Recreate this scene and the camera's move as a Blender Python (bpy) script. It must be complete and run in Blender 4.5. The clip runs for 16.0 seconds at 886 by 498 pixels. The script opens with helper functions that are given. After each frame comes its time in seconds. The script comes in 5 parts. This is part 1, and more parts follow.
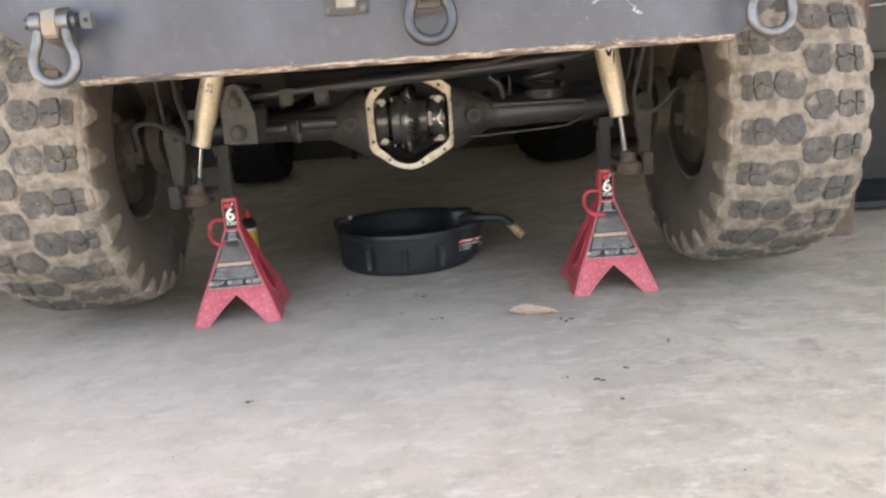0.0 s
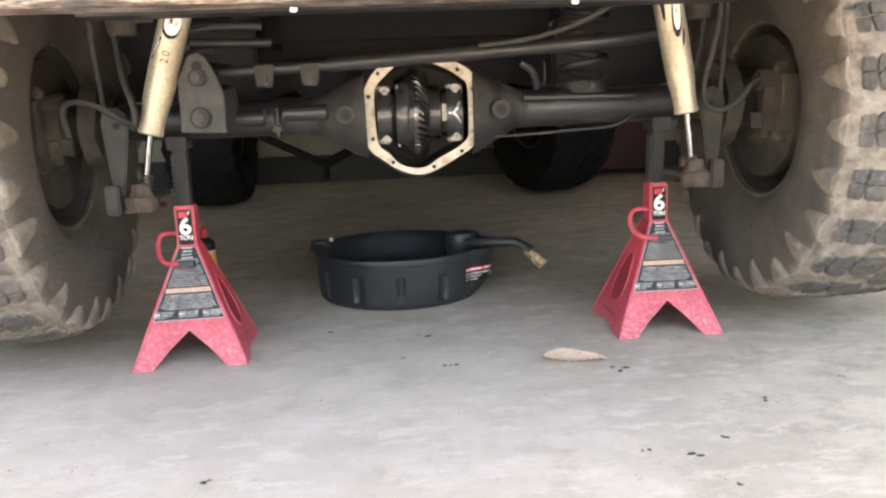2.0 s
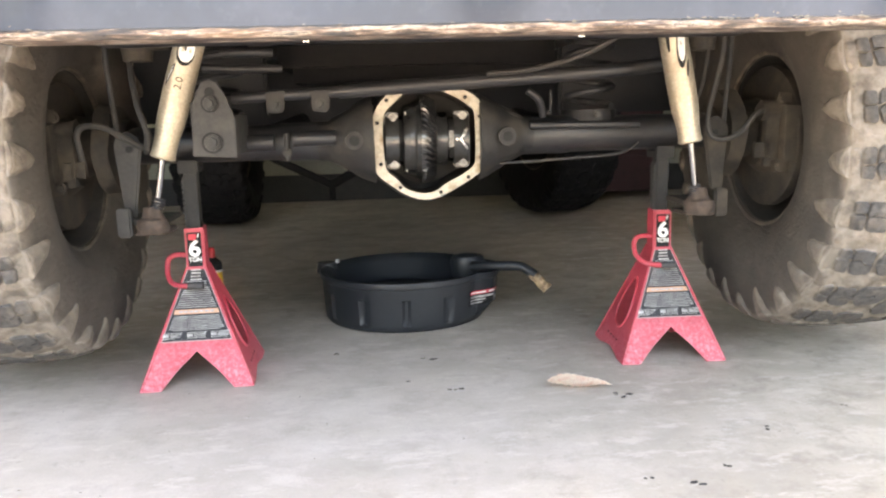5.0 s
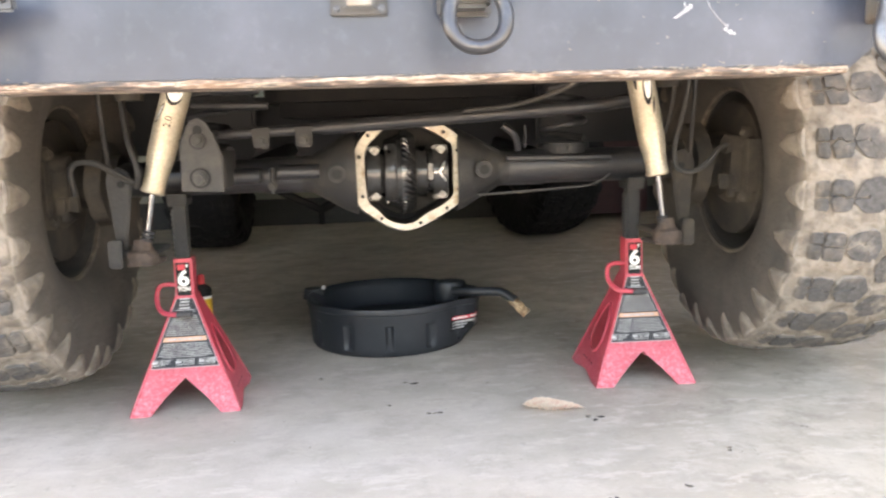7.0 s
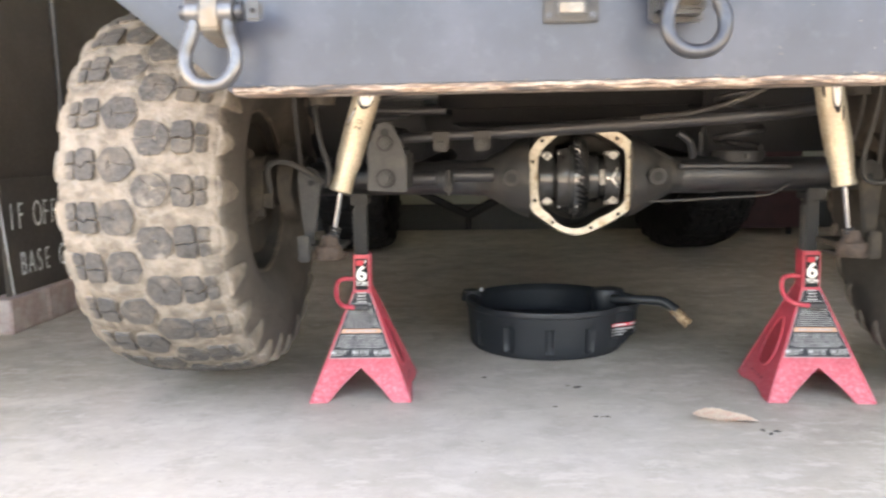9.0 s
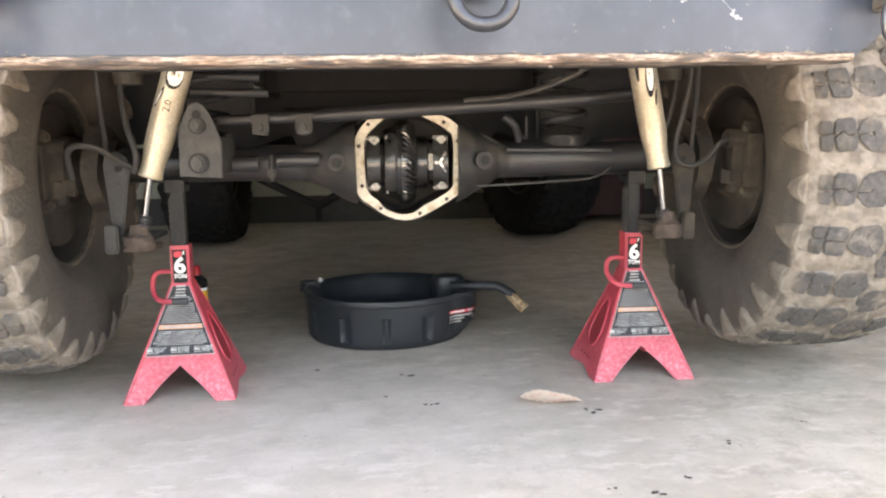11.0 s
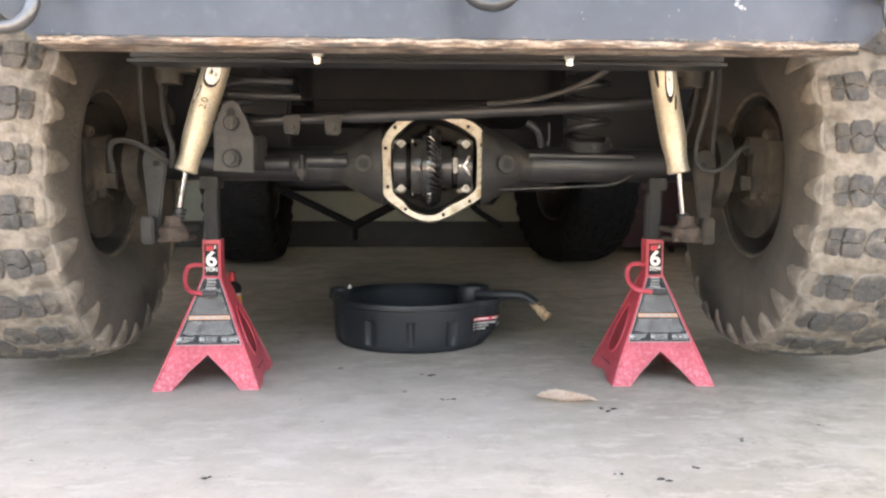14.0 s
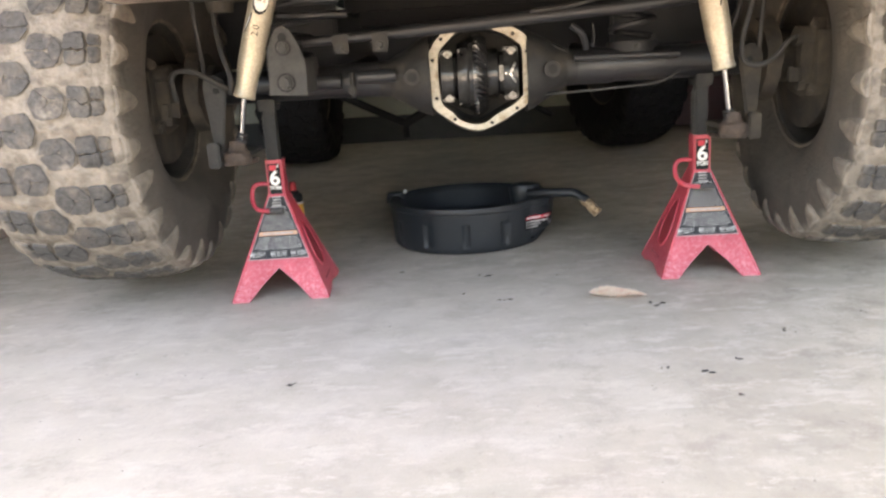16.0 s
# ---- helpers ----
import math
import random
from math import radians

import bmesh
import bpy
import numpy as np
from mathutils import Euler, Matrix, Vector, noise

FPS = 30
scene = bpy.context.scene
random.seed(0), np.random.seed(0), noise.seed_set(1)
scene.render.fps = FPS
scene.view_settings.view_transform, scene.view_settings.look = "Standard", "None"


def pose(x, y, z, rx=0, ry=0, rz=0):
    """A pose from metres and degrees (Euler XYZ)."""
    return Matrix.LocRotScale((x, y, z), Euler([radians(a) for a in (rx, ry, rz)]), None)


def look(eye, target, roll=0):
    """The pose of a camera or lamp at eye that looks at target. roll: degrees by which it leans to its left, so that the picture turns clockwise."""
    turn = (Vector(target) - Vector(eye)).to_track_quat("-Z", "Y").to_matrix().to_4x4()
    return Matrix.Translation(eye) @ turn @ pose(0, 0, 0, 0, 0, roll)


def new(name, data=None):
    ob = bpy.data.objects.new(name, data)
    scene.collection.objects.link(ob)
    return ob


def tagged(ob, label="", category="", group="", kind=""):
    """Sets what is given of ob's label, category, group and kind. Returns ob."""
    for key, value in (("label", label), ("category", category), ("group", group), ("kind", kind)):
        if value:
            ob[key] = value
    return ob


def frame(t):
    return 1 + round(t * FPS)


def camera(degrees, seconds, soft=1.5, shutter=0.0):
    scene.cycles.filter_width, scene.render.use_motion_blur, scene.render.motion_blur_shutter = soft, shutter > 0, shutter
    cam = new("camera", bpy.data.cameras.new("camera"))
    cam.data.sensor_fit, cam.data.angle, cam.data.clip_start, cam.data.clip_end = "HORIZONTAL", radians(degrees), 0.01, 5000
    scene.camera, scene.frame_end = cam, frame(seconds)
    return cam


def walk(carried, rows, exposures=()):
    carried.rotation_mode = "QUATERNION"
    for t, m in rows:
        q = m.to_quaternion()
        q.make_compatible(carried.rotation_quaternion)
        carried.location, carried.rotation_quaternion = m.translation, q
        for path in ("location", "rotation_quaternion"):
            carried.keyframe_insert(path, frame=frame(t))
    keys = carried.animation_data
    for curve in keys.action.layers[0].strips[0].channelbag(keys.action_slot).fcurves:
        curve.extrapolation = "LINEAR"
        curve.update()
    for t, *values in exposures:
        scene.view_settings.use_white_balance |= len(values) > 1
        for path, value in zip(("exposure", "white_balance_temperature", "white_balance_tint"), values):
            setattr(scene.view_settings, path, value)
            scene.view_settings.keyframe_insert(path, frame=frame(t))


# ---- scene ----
cam = camera(58.0, 16.0, soft=2.3, shutter=0.35)
PATH = [
    (0, (0.034, 0.071, 0.742), (0.064, 2.013, 0.263), -4.1),
    (0.5, (0.004, 0.138, 0.749), (0.12, 2.092, 0.338), -3.7),
    (1, (-0.04, 0.307, 0.744), (0.12, 2.251, 0.305), -1.9),
    (1.5, (-0.106, 0.491, 0.644), (0.075, 2.432, 0.201), -1.8),
    (2, (-0.105, 0.556, 0.599), (0.048, 2.513, 0.213), -2.1),
    (2.5, (-0.081, 0.565, 0.584), (0.045, 2.527, 0.214), -2.4),
    (3, (-0.092, 0.554, 0.587), (0.028, 2.515, 0.214), -2.2),
    (3.2, (-0.103, 0.556, 0.583), (0.023, 2.519, 0.219), -2.0),
    (5.3, (-0.113, 0.528, 0.622), (0.04, 2.495, 0.289), -1.4),
    (5.5, (-0.107, 0.514, 0.622), (0.056, 2.481, 0.298), -1.5),
    (6, (-0.078, 0.473, 0.642), (0.105, 2.439, 0.326), -2.0),
    (6.5, (-0.057, 0.458, 0.657), (0.141, 2.424, 0.35), -2.2),
    (7, (-0.082, 0.463, 0.657), (0.082, 2.434, 0.359), -1.7),
    (7.5, (-0.183, 0.426, 0.655), (-0.221, 2.405, 0.37), -0.4),
    (8, (-0.273, 0.384, 0.644), (-0.503, 2.35, 0.358), 0.3),
    (8.5, (-0.267, 0.387, 0.647), (-0.525, 2.349, 0.363), -0.2),
    (9, (-0.206, 0.418, 0.647), (-0.343, 2.396, 0.381), -0.9),
    (9.5, (-0.112, 0.463, 0.625), (-0.039, 2.443, 0.353), -0.9),
    (9.7, (-0.091, 0.474, 0.617), (0.043, 2.449, 0.331), -1.0),
    (11.8, (-0.093, 0.463, 0.637), (0.086, 2.434, 0.351), -0.8),
    (12, (-0.1, 0.428, 0.66), (0.046, 2.405, 0.399), -0.9),
    (12.5, (-0.077, 0.281, 0.677), (0.023, 2.26, 0.407), -1.4),
    (13, (-0.081, 0.338, 0.593), (0.028, 2.312, 0.291), -0.2),
    (13.5, (-0.086, 0.398, 0.549), (0.026, 2.391, 0.435), 1.5),
    (14, (-0.041, 0.409, 0.525), (0.027, 2.4, 0.342), 0.2),
    (14.5, (-0.044, 0.427, 0.516), (-0.01, 2.411, 0.267), 1.2),
    (15, (-0.055, 0.422, 0.519), (-0.035, 2.398, 0.213), 0.8),
    (15.5, (-0.052, 0.409, 0.53), (-0.051, 2.382, 0.203), -0.8),
    (16, (-0.038, 0.326, 0.608), (-0.113, 2.268, 0.135), -3.5),
]
EXPOSURES = [(0.0, 3.64, 8850, 15), (0.5, 3.57, 8850, 15), (1.0, 3.94, 8850, 15), (1.5, 4.06, 8850, 15), (2.5, 4.26, 8850, 15), (3.2, 4.34, 8850, 15), (6.5, 4.28, 8850, 15),
             (7.5, 4.38, 8850, 15), (8.5, 4.22, 8850, 15), (9.5, 4.31, 8850, 15), (12.0, 4.21, 8850, 15), (12.5, 4.42, 8850, 15), (13.5, 4.06, 8850, 15), (14.5, 4.21, 8850, 15), (15.5, 4.10, 8850, 15), (16.0, 3.96, 8850, 15)]
walk(cam, [(t, look(eye, target, roll)) for t, eye, target, roll in PATH], EXPOSURES)

# ---- world and sun: open sky over the apron, the sun behind the building ----
world = bpy.data.worlds.new("sky")
scene.world = world
world.use_nodes = True
wn = world.node_tree.nodes
sky = wn.new("ShaderNodeTexSky")
sky.sky_type = "NISHITA"
sky.sun_disc = False
sky.dust_density, sky.ozone_density = 5.0, 0.6
sky.sun_elevation, sky.sun_rotation = radians(50), radians(8)
world.node_tree.links.new(sky.outputs["Color"], wn["Background"].inputs["Color"])
wn["Background"].inputs["Strength"].default_value = 0.15

sun = new("sun", bpy.data.lights.new("sun", "SUN"))
sun.data.energy, sun.data.angle, sun.data.color = 4.0, radians(0.6), (1.0, 0.95, 0.88)
sun.matrix_world = look((1.2, 8.3, 10.0), (0, 0, 0))



# ---- materials ----
def nodes_of(name):
    m = bpy.data.materials.new(name)
    m.use_nodes = True
    nt = m.node_tree
    return m, nt, nt.nodes["Principled BSDF"]


def noise_node(nt, scale, detail=6.0, rough=0.6, coord="Object", stretch=(1, 1, 1)):
    tc = nt.nodes.new("ShaderNodeTexCoord")
    mp = nt.nodes.new("ShaderNodeMapping")
    mp.inputs["Scale"].default_value = stretch
    n = nt.nodes.new("ShaderNodeTexNoise")
    n.inputs["Scale"].default_value, n.inputs["Detail"].default_value, n.inputs["Roughness"].default_value = scale, detail, rough
    nt.links.new(tc.outputs[coord], mp.inputs["Vector"])
    nt.links.new(mp.outputs["Vector"], n.inputs["Vector"])
    return n.outputs["Fac"]


def ramp(nt, fac, stops):
    r = nt.nodes.new("ShaderNodeValToRGB")
    els = r.color_ramp.elements
    while len(els) < len(stops):
        els.new(0.5)
    for e, (p, c) in zip(els, stops):
        e.position = p
        e.color = (*c, 1.0) if len(c) == 3 else c
    nt.links.new(fac, r.inputs["Fac"])
    return r.outputs["Color"]


def mix(nt, fac, a, b):
    n = nt.nodes.new("ShaderNodeMix")
    n.data_type = "RGBA"
    for key, v in ((0, fac), (6, a), (7, b)):
        if isinstance(v, (int, float)):
            n.inputs[key].default_value = v
        elif isinstance(v, tuple):
            n.inputs[key].default_value = (*v, 1.0)
        else:
            nt.links.new(v, n.inputs[key])
    return n.outputs[2]


def bump(nt, bsdf, fac, strength, dist):
    b = nt.nodes.new("ShaderNodeBump")
    b.inputs["Strength"].default_value, b.inputs["Distance"].default_value = strength, dist
    nt.links.new(fac, b.inputs["Height"])
    nt.links.new(b.outputs["Normal"], bsdf.inputs["Normal"])


def worn(name, base, dirt, rough=0.55, metal=0.0, dirt_lo=0.5, dirt_hi=0.75, scale=9.0, grain=120.0, relief=0.15, spec=0.5):
    """A paint or metal with broad stains, fine grain and a little relief."""
    m, nt, bs = nodes_of(name)
    stain = noise_node(nt, scale)
    fine = noise_node(nt, grain, 4.0)
    mask = ramp(nt, stain, [(dirt_lo, (0, 0, 0)), (dirt_hi, (1, 1, 1))])
    body = mix(nt, ramp(nt, fine, [(0.35, (0, 0, 0)), (0.7, (1, 1, 1))]), tuple(c * 0.82 for c in base), tuple(min(1, c * 1.15) for c in base))
    nt.links.new(mix(nt, mask, body, dirt), bs.inputs["Base Color"])
    nt.links.new(ramp(nt, stain, [(0.3, (rough * 0.8,) * 3), (0.75, (min(1, rough * 1.3),) * 3)]), bs.inputs["Roughness"])
    bs.inputs["Metallic"].default_value = metal
    bs.inputs["Specular IOR Level"].default_value = spec
    bump(nt, bs, fine, relief, 0.002)
    return m


black_steel = worn("black_steel", (0.028, 0.028, 0.029), (0.055, 0.052, 0.05), 0.36, 0.0, 0.45, 0.8, 7.0)
black_gloss = worn("black_gloss_paint", (0.018, 0.0185, 0.021), (0.045, 0.042, 0.04), 0.42, 0.0, 0.5, 0.8, 8.0, relief=0.3)
under_paint = worn("underbody_paint", (0.018, 0.019, 0.022), (0.03, 0.03, 0.031), 0.5, 0.0, 0.5, 0.85, 4.0, spec=0.35)
dusty_steel = worn("dusty_steel", (0.03, 0.029, 0.028), (0.066, 0.06, 0.054), 0.75, 0.0, 0.42, 0.7, 10.0, relief=0.3, spec=0.25)
grey_plate = worn("grey_bracket_steel", (0.036, 0.036, 0.036), (0.07, 0.066, 0.061), 0.5, 0.0, 0.45, 0.75, 16.0, relief=0.3, spec=0.22)
cast_iron = worn("cast_iron_housing", (0.02, 0.02, 0.0205), (0.06, 0.052, 0.044), 0.55, 0.0, 0.5, 0.76, 13.0, relief=0.45, spec=0.3)
rim_dust = worn("dusty_rim_edge", (0.075, 0.064, 0.053), (0.18, 0.15, 0.115), 0.8, 0.0, 0.45, 0.65, 18.0, relief=0.4)
rusty = worn("rusty_steel", (0.07, 0.046, 0.034), (0.034, 0.029, 0.026), 0.85, 0.0, 0.4, 0.7, 34.0, relief=0.7)
gasket_m = worn("gasket_residue", (0.47, 0.415, 0.33), (0.24, 0.17, 0.1), 0.6, 0.0, 0.5, 0.7, 34.0, relief=0.35)
oily = worn("oily_dark_steel", (0.045, 0.045, 0.046), (0.02, 0.019, 0.018), 0.2, 0.3, 0.45, 0.7, 30.0, relief=0.05)
cavity_m = worn("oil_black_cavity", (0.014, 0.013, 0.012), (0.02, 0.018, 0.016), 0.5, 0.0, 0.45, 0.7, 20.0, relief=0.1, spec=0.2)
gear_steel = worn("gear_steel", (0.12, 0.12, 0.122), (0.03, 0.029, 0.028), 0.2, 0.85, 0.4, 0.7, 24.0, relief=0.05)
bright_bolt = worn("bolt_steel", (0.2, 0.195, 0.185), (0.07, 0.062, 0.052), 0.38, 0.6, 0.45, 0.7, 90.0, relief=0.3)
# Bright bolt heads, and the painted-in reflection on a bearing cap.
glint_metal = worn("bright_bolt_and_glint", (0.75, 0.73, 0.7), (0.6, 0.56, 0.5), 0.25, 0.6, 0.5, 0.8, 60.0, relief=0.1)
chrome_rod = worn("polished_rod", (0.28, 0.29, 0.3), (0.16, 0.16, 0.155), 0.2, 1.0, 0.55, 0.8, 30.0, relief=0.02)
shock_m = worn("shock_gold_anodised", (0.42, 0.365, 0.28), (0.3, 0.25, 0.18), 0.4, 0.45, 0.5, 0.78, 14.0, 160.0, 0.08)
decal_black = worn("decal_black", (0.015, 0.015, 0.016), (0.03, 0.03, 0.03), 0.5, relief=0.02, spec=0.12)
decal_white = worn("decal_white", (0.78, 0.77, 0.74), (0.6, 0.58, 0.54), 0.5, relief=0.02)
decal_grey = worn("decal_grey_print", (0.4, 0.395, 0.38), (0.2, 0.19, 0.185), 0.55, 0.0, 0.4, 0.62, 45.0, relief=0.02)
decal_orange = worn("decal_orange", (0.5, 0.26, 0.16), (0.4, 0.26, 0.2), 0.5, relief=0.02)
decal_red = worn("decal_red", (0.55, 0.03, 0.05), (0.4, 0.03, 0.05), 0.5, relief=0.02)
sticker_edge = worn("sticker_edge", (0.3, 0.2, 0.2), (0.4, 0.36, 0.35), 0.5, relief=0.02)
red_shade = worn("stand_recess_shade", (0.24, 0.02, 0.03), (0.12, 0.014, 0.02), 0.6, relief=0.1)
sticker_m = worn("sticker_dark", (0.022, 0.022, 0.024), (0.05, 0.048, 0.047), 0.42, relief=0.03, spec=0.2)
rubber = worn("black_rubber", (0.025, 0.025, 0.027), (0.06, 0.055, 0.05), 0.7, 0.0, 0.5, 0.8, 20.0, relief=0.2, spec=0.25)
# Near-black for parts deep under the vehicle: their shade is in the colour.
deep_shade_m = worn("deep_shade_black", (0.012, 0.012, 0.013), (0.022, 0.021, 0.02), 0.8, 0.0, 0.5, 0.8, 20.0, relief=0.2, spec=0.15)
column_m = worn("dark_ratchet_steel", (0.02, 0.02, 0.02), (0.06, 0.056, 0.05), 0.6, 0.0, 0.5, 0.8, 24.0, relief=0.3, spec=0.3)
grip_m = worn("rubber_grip", (0.05, 0.05, 0.052), (0.1, 0.09, 0.085), 0.75, relief=0.2)
hose_m = worn("dusty_hose", (0.03, 0.029, 0.028), (0.06, 0.053, 0.046), 0.8, relief=0.2)
pan_m = worn("black_plastic", (0.014, 0.0165, 0.02), (0.027, 0.029, 0.033), 0.46, 0.0, 0.5, 0.8, 6.0, 220.0, 0.12, 0.35)
rag_m = worn("tan_rag", (0.36, 0.25, 0.15), (0.14, 0.09, 0.05), 0.9, 0.0, 0.42, 0.58, 80.0, relief=0.8)
leaf_m = worn("dry_leaf", (0.95, 0.75, 0.6), (0.8, 0.52, 0.38), 0.75, 0.0, 0.5, 0.7, 60.0, 300.0, 0.3)
can_yellow = worn("can_yellow", (0.75, 0.48, 0.06), (0.6, 0.4, 0.08), 0.35, relief=0.02)
cap_red = worn("red_plastic", (0.5, 0.02, 0.03), (0.4, 0.03, 0.04), 0.4, relief=0.02)
shackle_m = worn("shackle_galvanised", (0.13, 0.132, 0.137), (0.075, 0.068, 0.06), 0.34, 0.75, 0.48, 0.7, 30.0, relief=0.2)
shackle_dark = worn("shackle_dark_steel", (0.06, 0.063, 0.07), (0.045, 0.042, 0.04), 0.34, 0.7, 0.5, 0.75, 30.0, relief=0.2)
tab_m = worn("bare_steel_tab", (0.17, 0.157, 0.138), (0.17, 0.125, 0.085), 0.45, 0.5, 0.45, 0.7, 30.0, relief=0.15)
wall_brown = worn("wall_dark_brown_board", (0.085, 0.07, 0.057), (0.066, 0.055, 0.045), 0.7, 0.0, 0.4, 0.7, 2.0, 60.0, 0.15)
wall_pale = worn("pale_wall_paint", (0.38, 0.39, 0.32), (0.3, 0.31, 0.26), 0.8, 0.0, 0.45, 0.75, 2.0, 80.0, 0.1)
wall_side = worn("right_wall_board", (0.09, 0.085, 0.08), (0.06, 0.055, 0.05), 0.8, 0.0, 0.45, 0.75, 2.0, 80.0, 0.1)
ceil_m = worn("ceiling_board", (0.36, 0.34, 0.31), (0.28, 0.265, 0.24), 0.85, 0.0, 0.45, 0.75, 1.5, 60.0, 0.1)
skirting_m = worn("skirting_dark", (0.04, 0.04, 0.04), (0.07, 0.065, 0.06), 0.7, relief=0.1)
brick_m = worn("painted_brick", (0.42, 0.31, 0.27), (0.52, 0.46, 0.42), 0.85, 0.0, 0.45, 0.7, 14.0, 90.0, 0.5)
board_m = worn("dark_board", (0.05, 0.043, 0.036), (0.035, 0.031, 0.027), 0.6, relief=0.1)
chalk = worn("white_lettering", (0.75, 0.75, 0.73), (0.55, 0.54, 0.52), 0.7, relief=0.05)
post_m = worn("brown_post_wood", (0.15, 0.1, 0.075), (0.1, 0.07, 0.055), 0.8, 0.0, 0.45, 0.7, 6.0, 60.0, 0.3)
cabinet_m = worn("black_cabinet_paint", (0.02, 0.02, 0.022), (0.035, 0.034, 0.033), 0.5, relief=0.1)
red_box_m = worn("red_toolbox_paint", (0.042, 0.008, 0.009), (0.028, 0.008, 0.008), 0.5, relief=0.05)
ground_m = worn("driveway_concrete", (0.4, 0.385, 0.36), (0.3, 0.29, 0.27), 0.9, 0.0, 0.4, 0.7, 1.2, 70.0, 0.3)
speck_m = worn("dark_crumbs", (0.05, 0.045, 0.04), (0.09, 0.075, 0.06), 0.9, relief=0.3)
scrape_m = worn("scraped_bare_metal", (0.33, 0.335, 0.35), (0.14, 0.15, 0.17), 0.5, 0.0, 0.42, 0.62, 110.0, relief=0.2)
dusty_brown = worn("brown_road_dust", (0.03, 0.0275, 0.025), (0.075, 0.063, 0.051), 0.8, 0.0, 0.4, 0.68, 14.0, relief=0.5, spec=0.2)
lamp_lens = worn("lamp_lens", (0.75, 0.72, 0.55), (0.6, 0.55, 0.35), 0.25, relief=0.02)


def make_concrete():
    """Worn garage slab: cloudy greys, pale scuffs, pinkish film and dark oil freckles."""
    m, nt, bs = nodes_of("garage_concrete")
    broad = noise_node(nt, 1.7, 8.0, 0.62)
    mid = noise_node(nt, 7.0, 8.0, 0.65)
    scuff = noise_node(nt, 4.6, 10.0, 0.74, stretch=(1.0, 1.35, 1.0))
    fine = noise_node(nt, 240.0, 3.0)
    freck = noise_node(nt, 42.0, 3.0, 0.5)
    base = ramp(nt, broad, [(0.32, (0.327, 0.282, 0.220)), (0.5, (0.446, 0.389, 0.310)), (0.68, (0.544, 0.480, 0.387))])
    base = mix(nt, ramp(nt, mid, [(0.4, (0, 0, 0)), (0.72, (0.62, 0.62, 0.62))]), base, (0.327, 0.281, 0.223))
    base = mix(nt, ramp(nt, scuff, [(0.52, (0, 0, 0)), (0.68, (0.45, 0.45, 0.45))]), base, (0.673, 0.610, 0.519))
    pink = noise_node(nt, 1.1, 4.0, 0.5, stretch=(1.0, 1.0, 3.0))
    base = mix(nt, ramp(nt, pink, [(0.56, (0, 0, 0)), (0.72, (0.35, 0.35, 0.35))]), base, (0.495, 0.378, 0.352))
    base = mix(nt, ramp(nt, freck, [(0.66, (0, 0, 0)), (0.73, (0.5, 0.5, 0.5))]), base, (0.198, 0.170, 0.136))
    blot = noise_node(nt, 9.0, 12.0, 0.8)
    base = mix(nt, ramp(nt, blot, [(0.38, (0.8, 0.8, 0.8)), (0.5, (0, 0, 0))]), base, (0.297, 0.248, 0.195))
    streak = noise_node(nt, 11.0, 10.0, 0.78, stretch=(0.7, 1.5, 1.0))
    base = mix(nt, ramp(nt, streak, [(0.53, (0, 0, 0)), (0.61, (0.7, 0.7, 0.7))]), base, (0.594, 0.529, 0.449))
    # chalky scuffs by stands and feet, painted paler still for front light there
    tc = nt.nodes.new("ShaderNodeTexCoord")
    mp = nt.nodes.new("ShaderNodeMapping")
    mp.inputs["Location"].default_value, mp.inputs["Scale"].default_value = (0.36, -1.6, 0.0), (0.8, 0.8, 1.0)
    gr = nt.nodes.new("ShaderNodeTexGradient")
    gr.gradient_type = "SPHERICAL"
    nt.links.new(tc.outputs["Object"], mp.inputs["Vector"])
    nt.links.new(mp.outputs["Vector"], gr.inputs["Vector"])
    scuff_light_patch = mix(nt, ramp(nt, scuff, [(0.3, (0.25, 0.25, 0.25)), (0.62, (1, 1, 1))]), (0, 0, 0), ramp(nt, gr.outputs["Fac"], [(0.0, (0, 0, 0)), (0.6, (0.55, 0.55, 0.55))]))
    base = mix(nt, scuff_light_patch, base, (0.554, 0.477, 0.427))
    base = mix(nt, ramp(nt, fine, [(0.3, (0.25, 0.25, 0.25)), (0.6, (0, 0, 0))]), base, (0.317, 0.283, 0.246))
    nt.links.new(base, bs.inputs["Base Color"])
    nt.links.new(ramp(nt, mid, [(0.3, (0.55,) * 3), (0.7, (0.85,) * 3)]), bs.inputs["Roughness"])
    bump(nt, bs, mid, 0.12, 0.004)
    return m


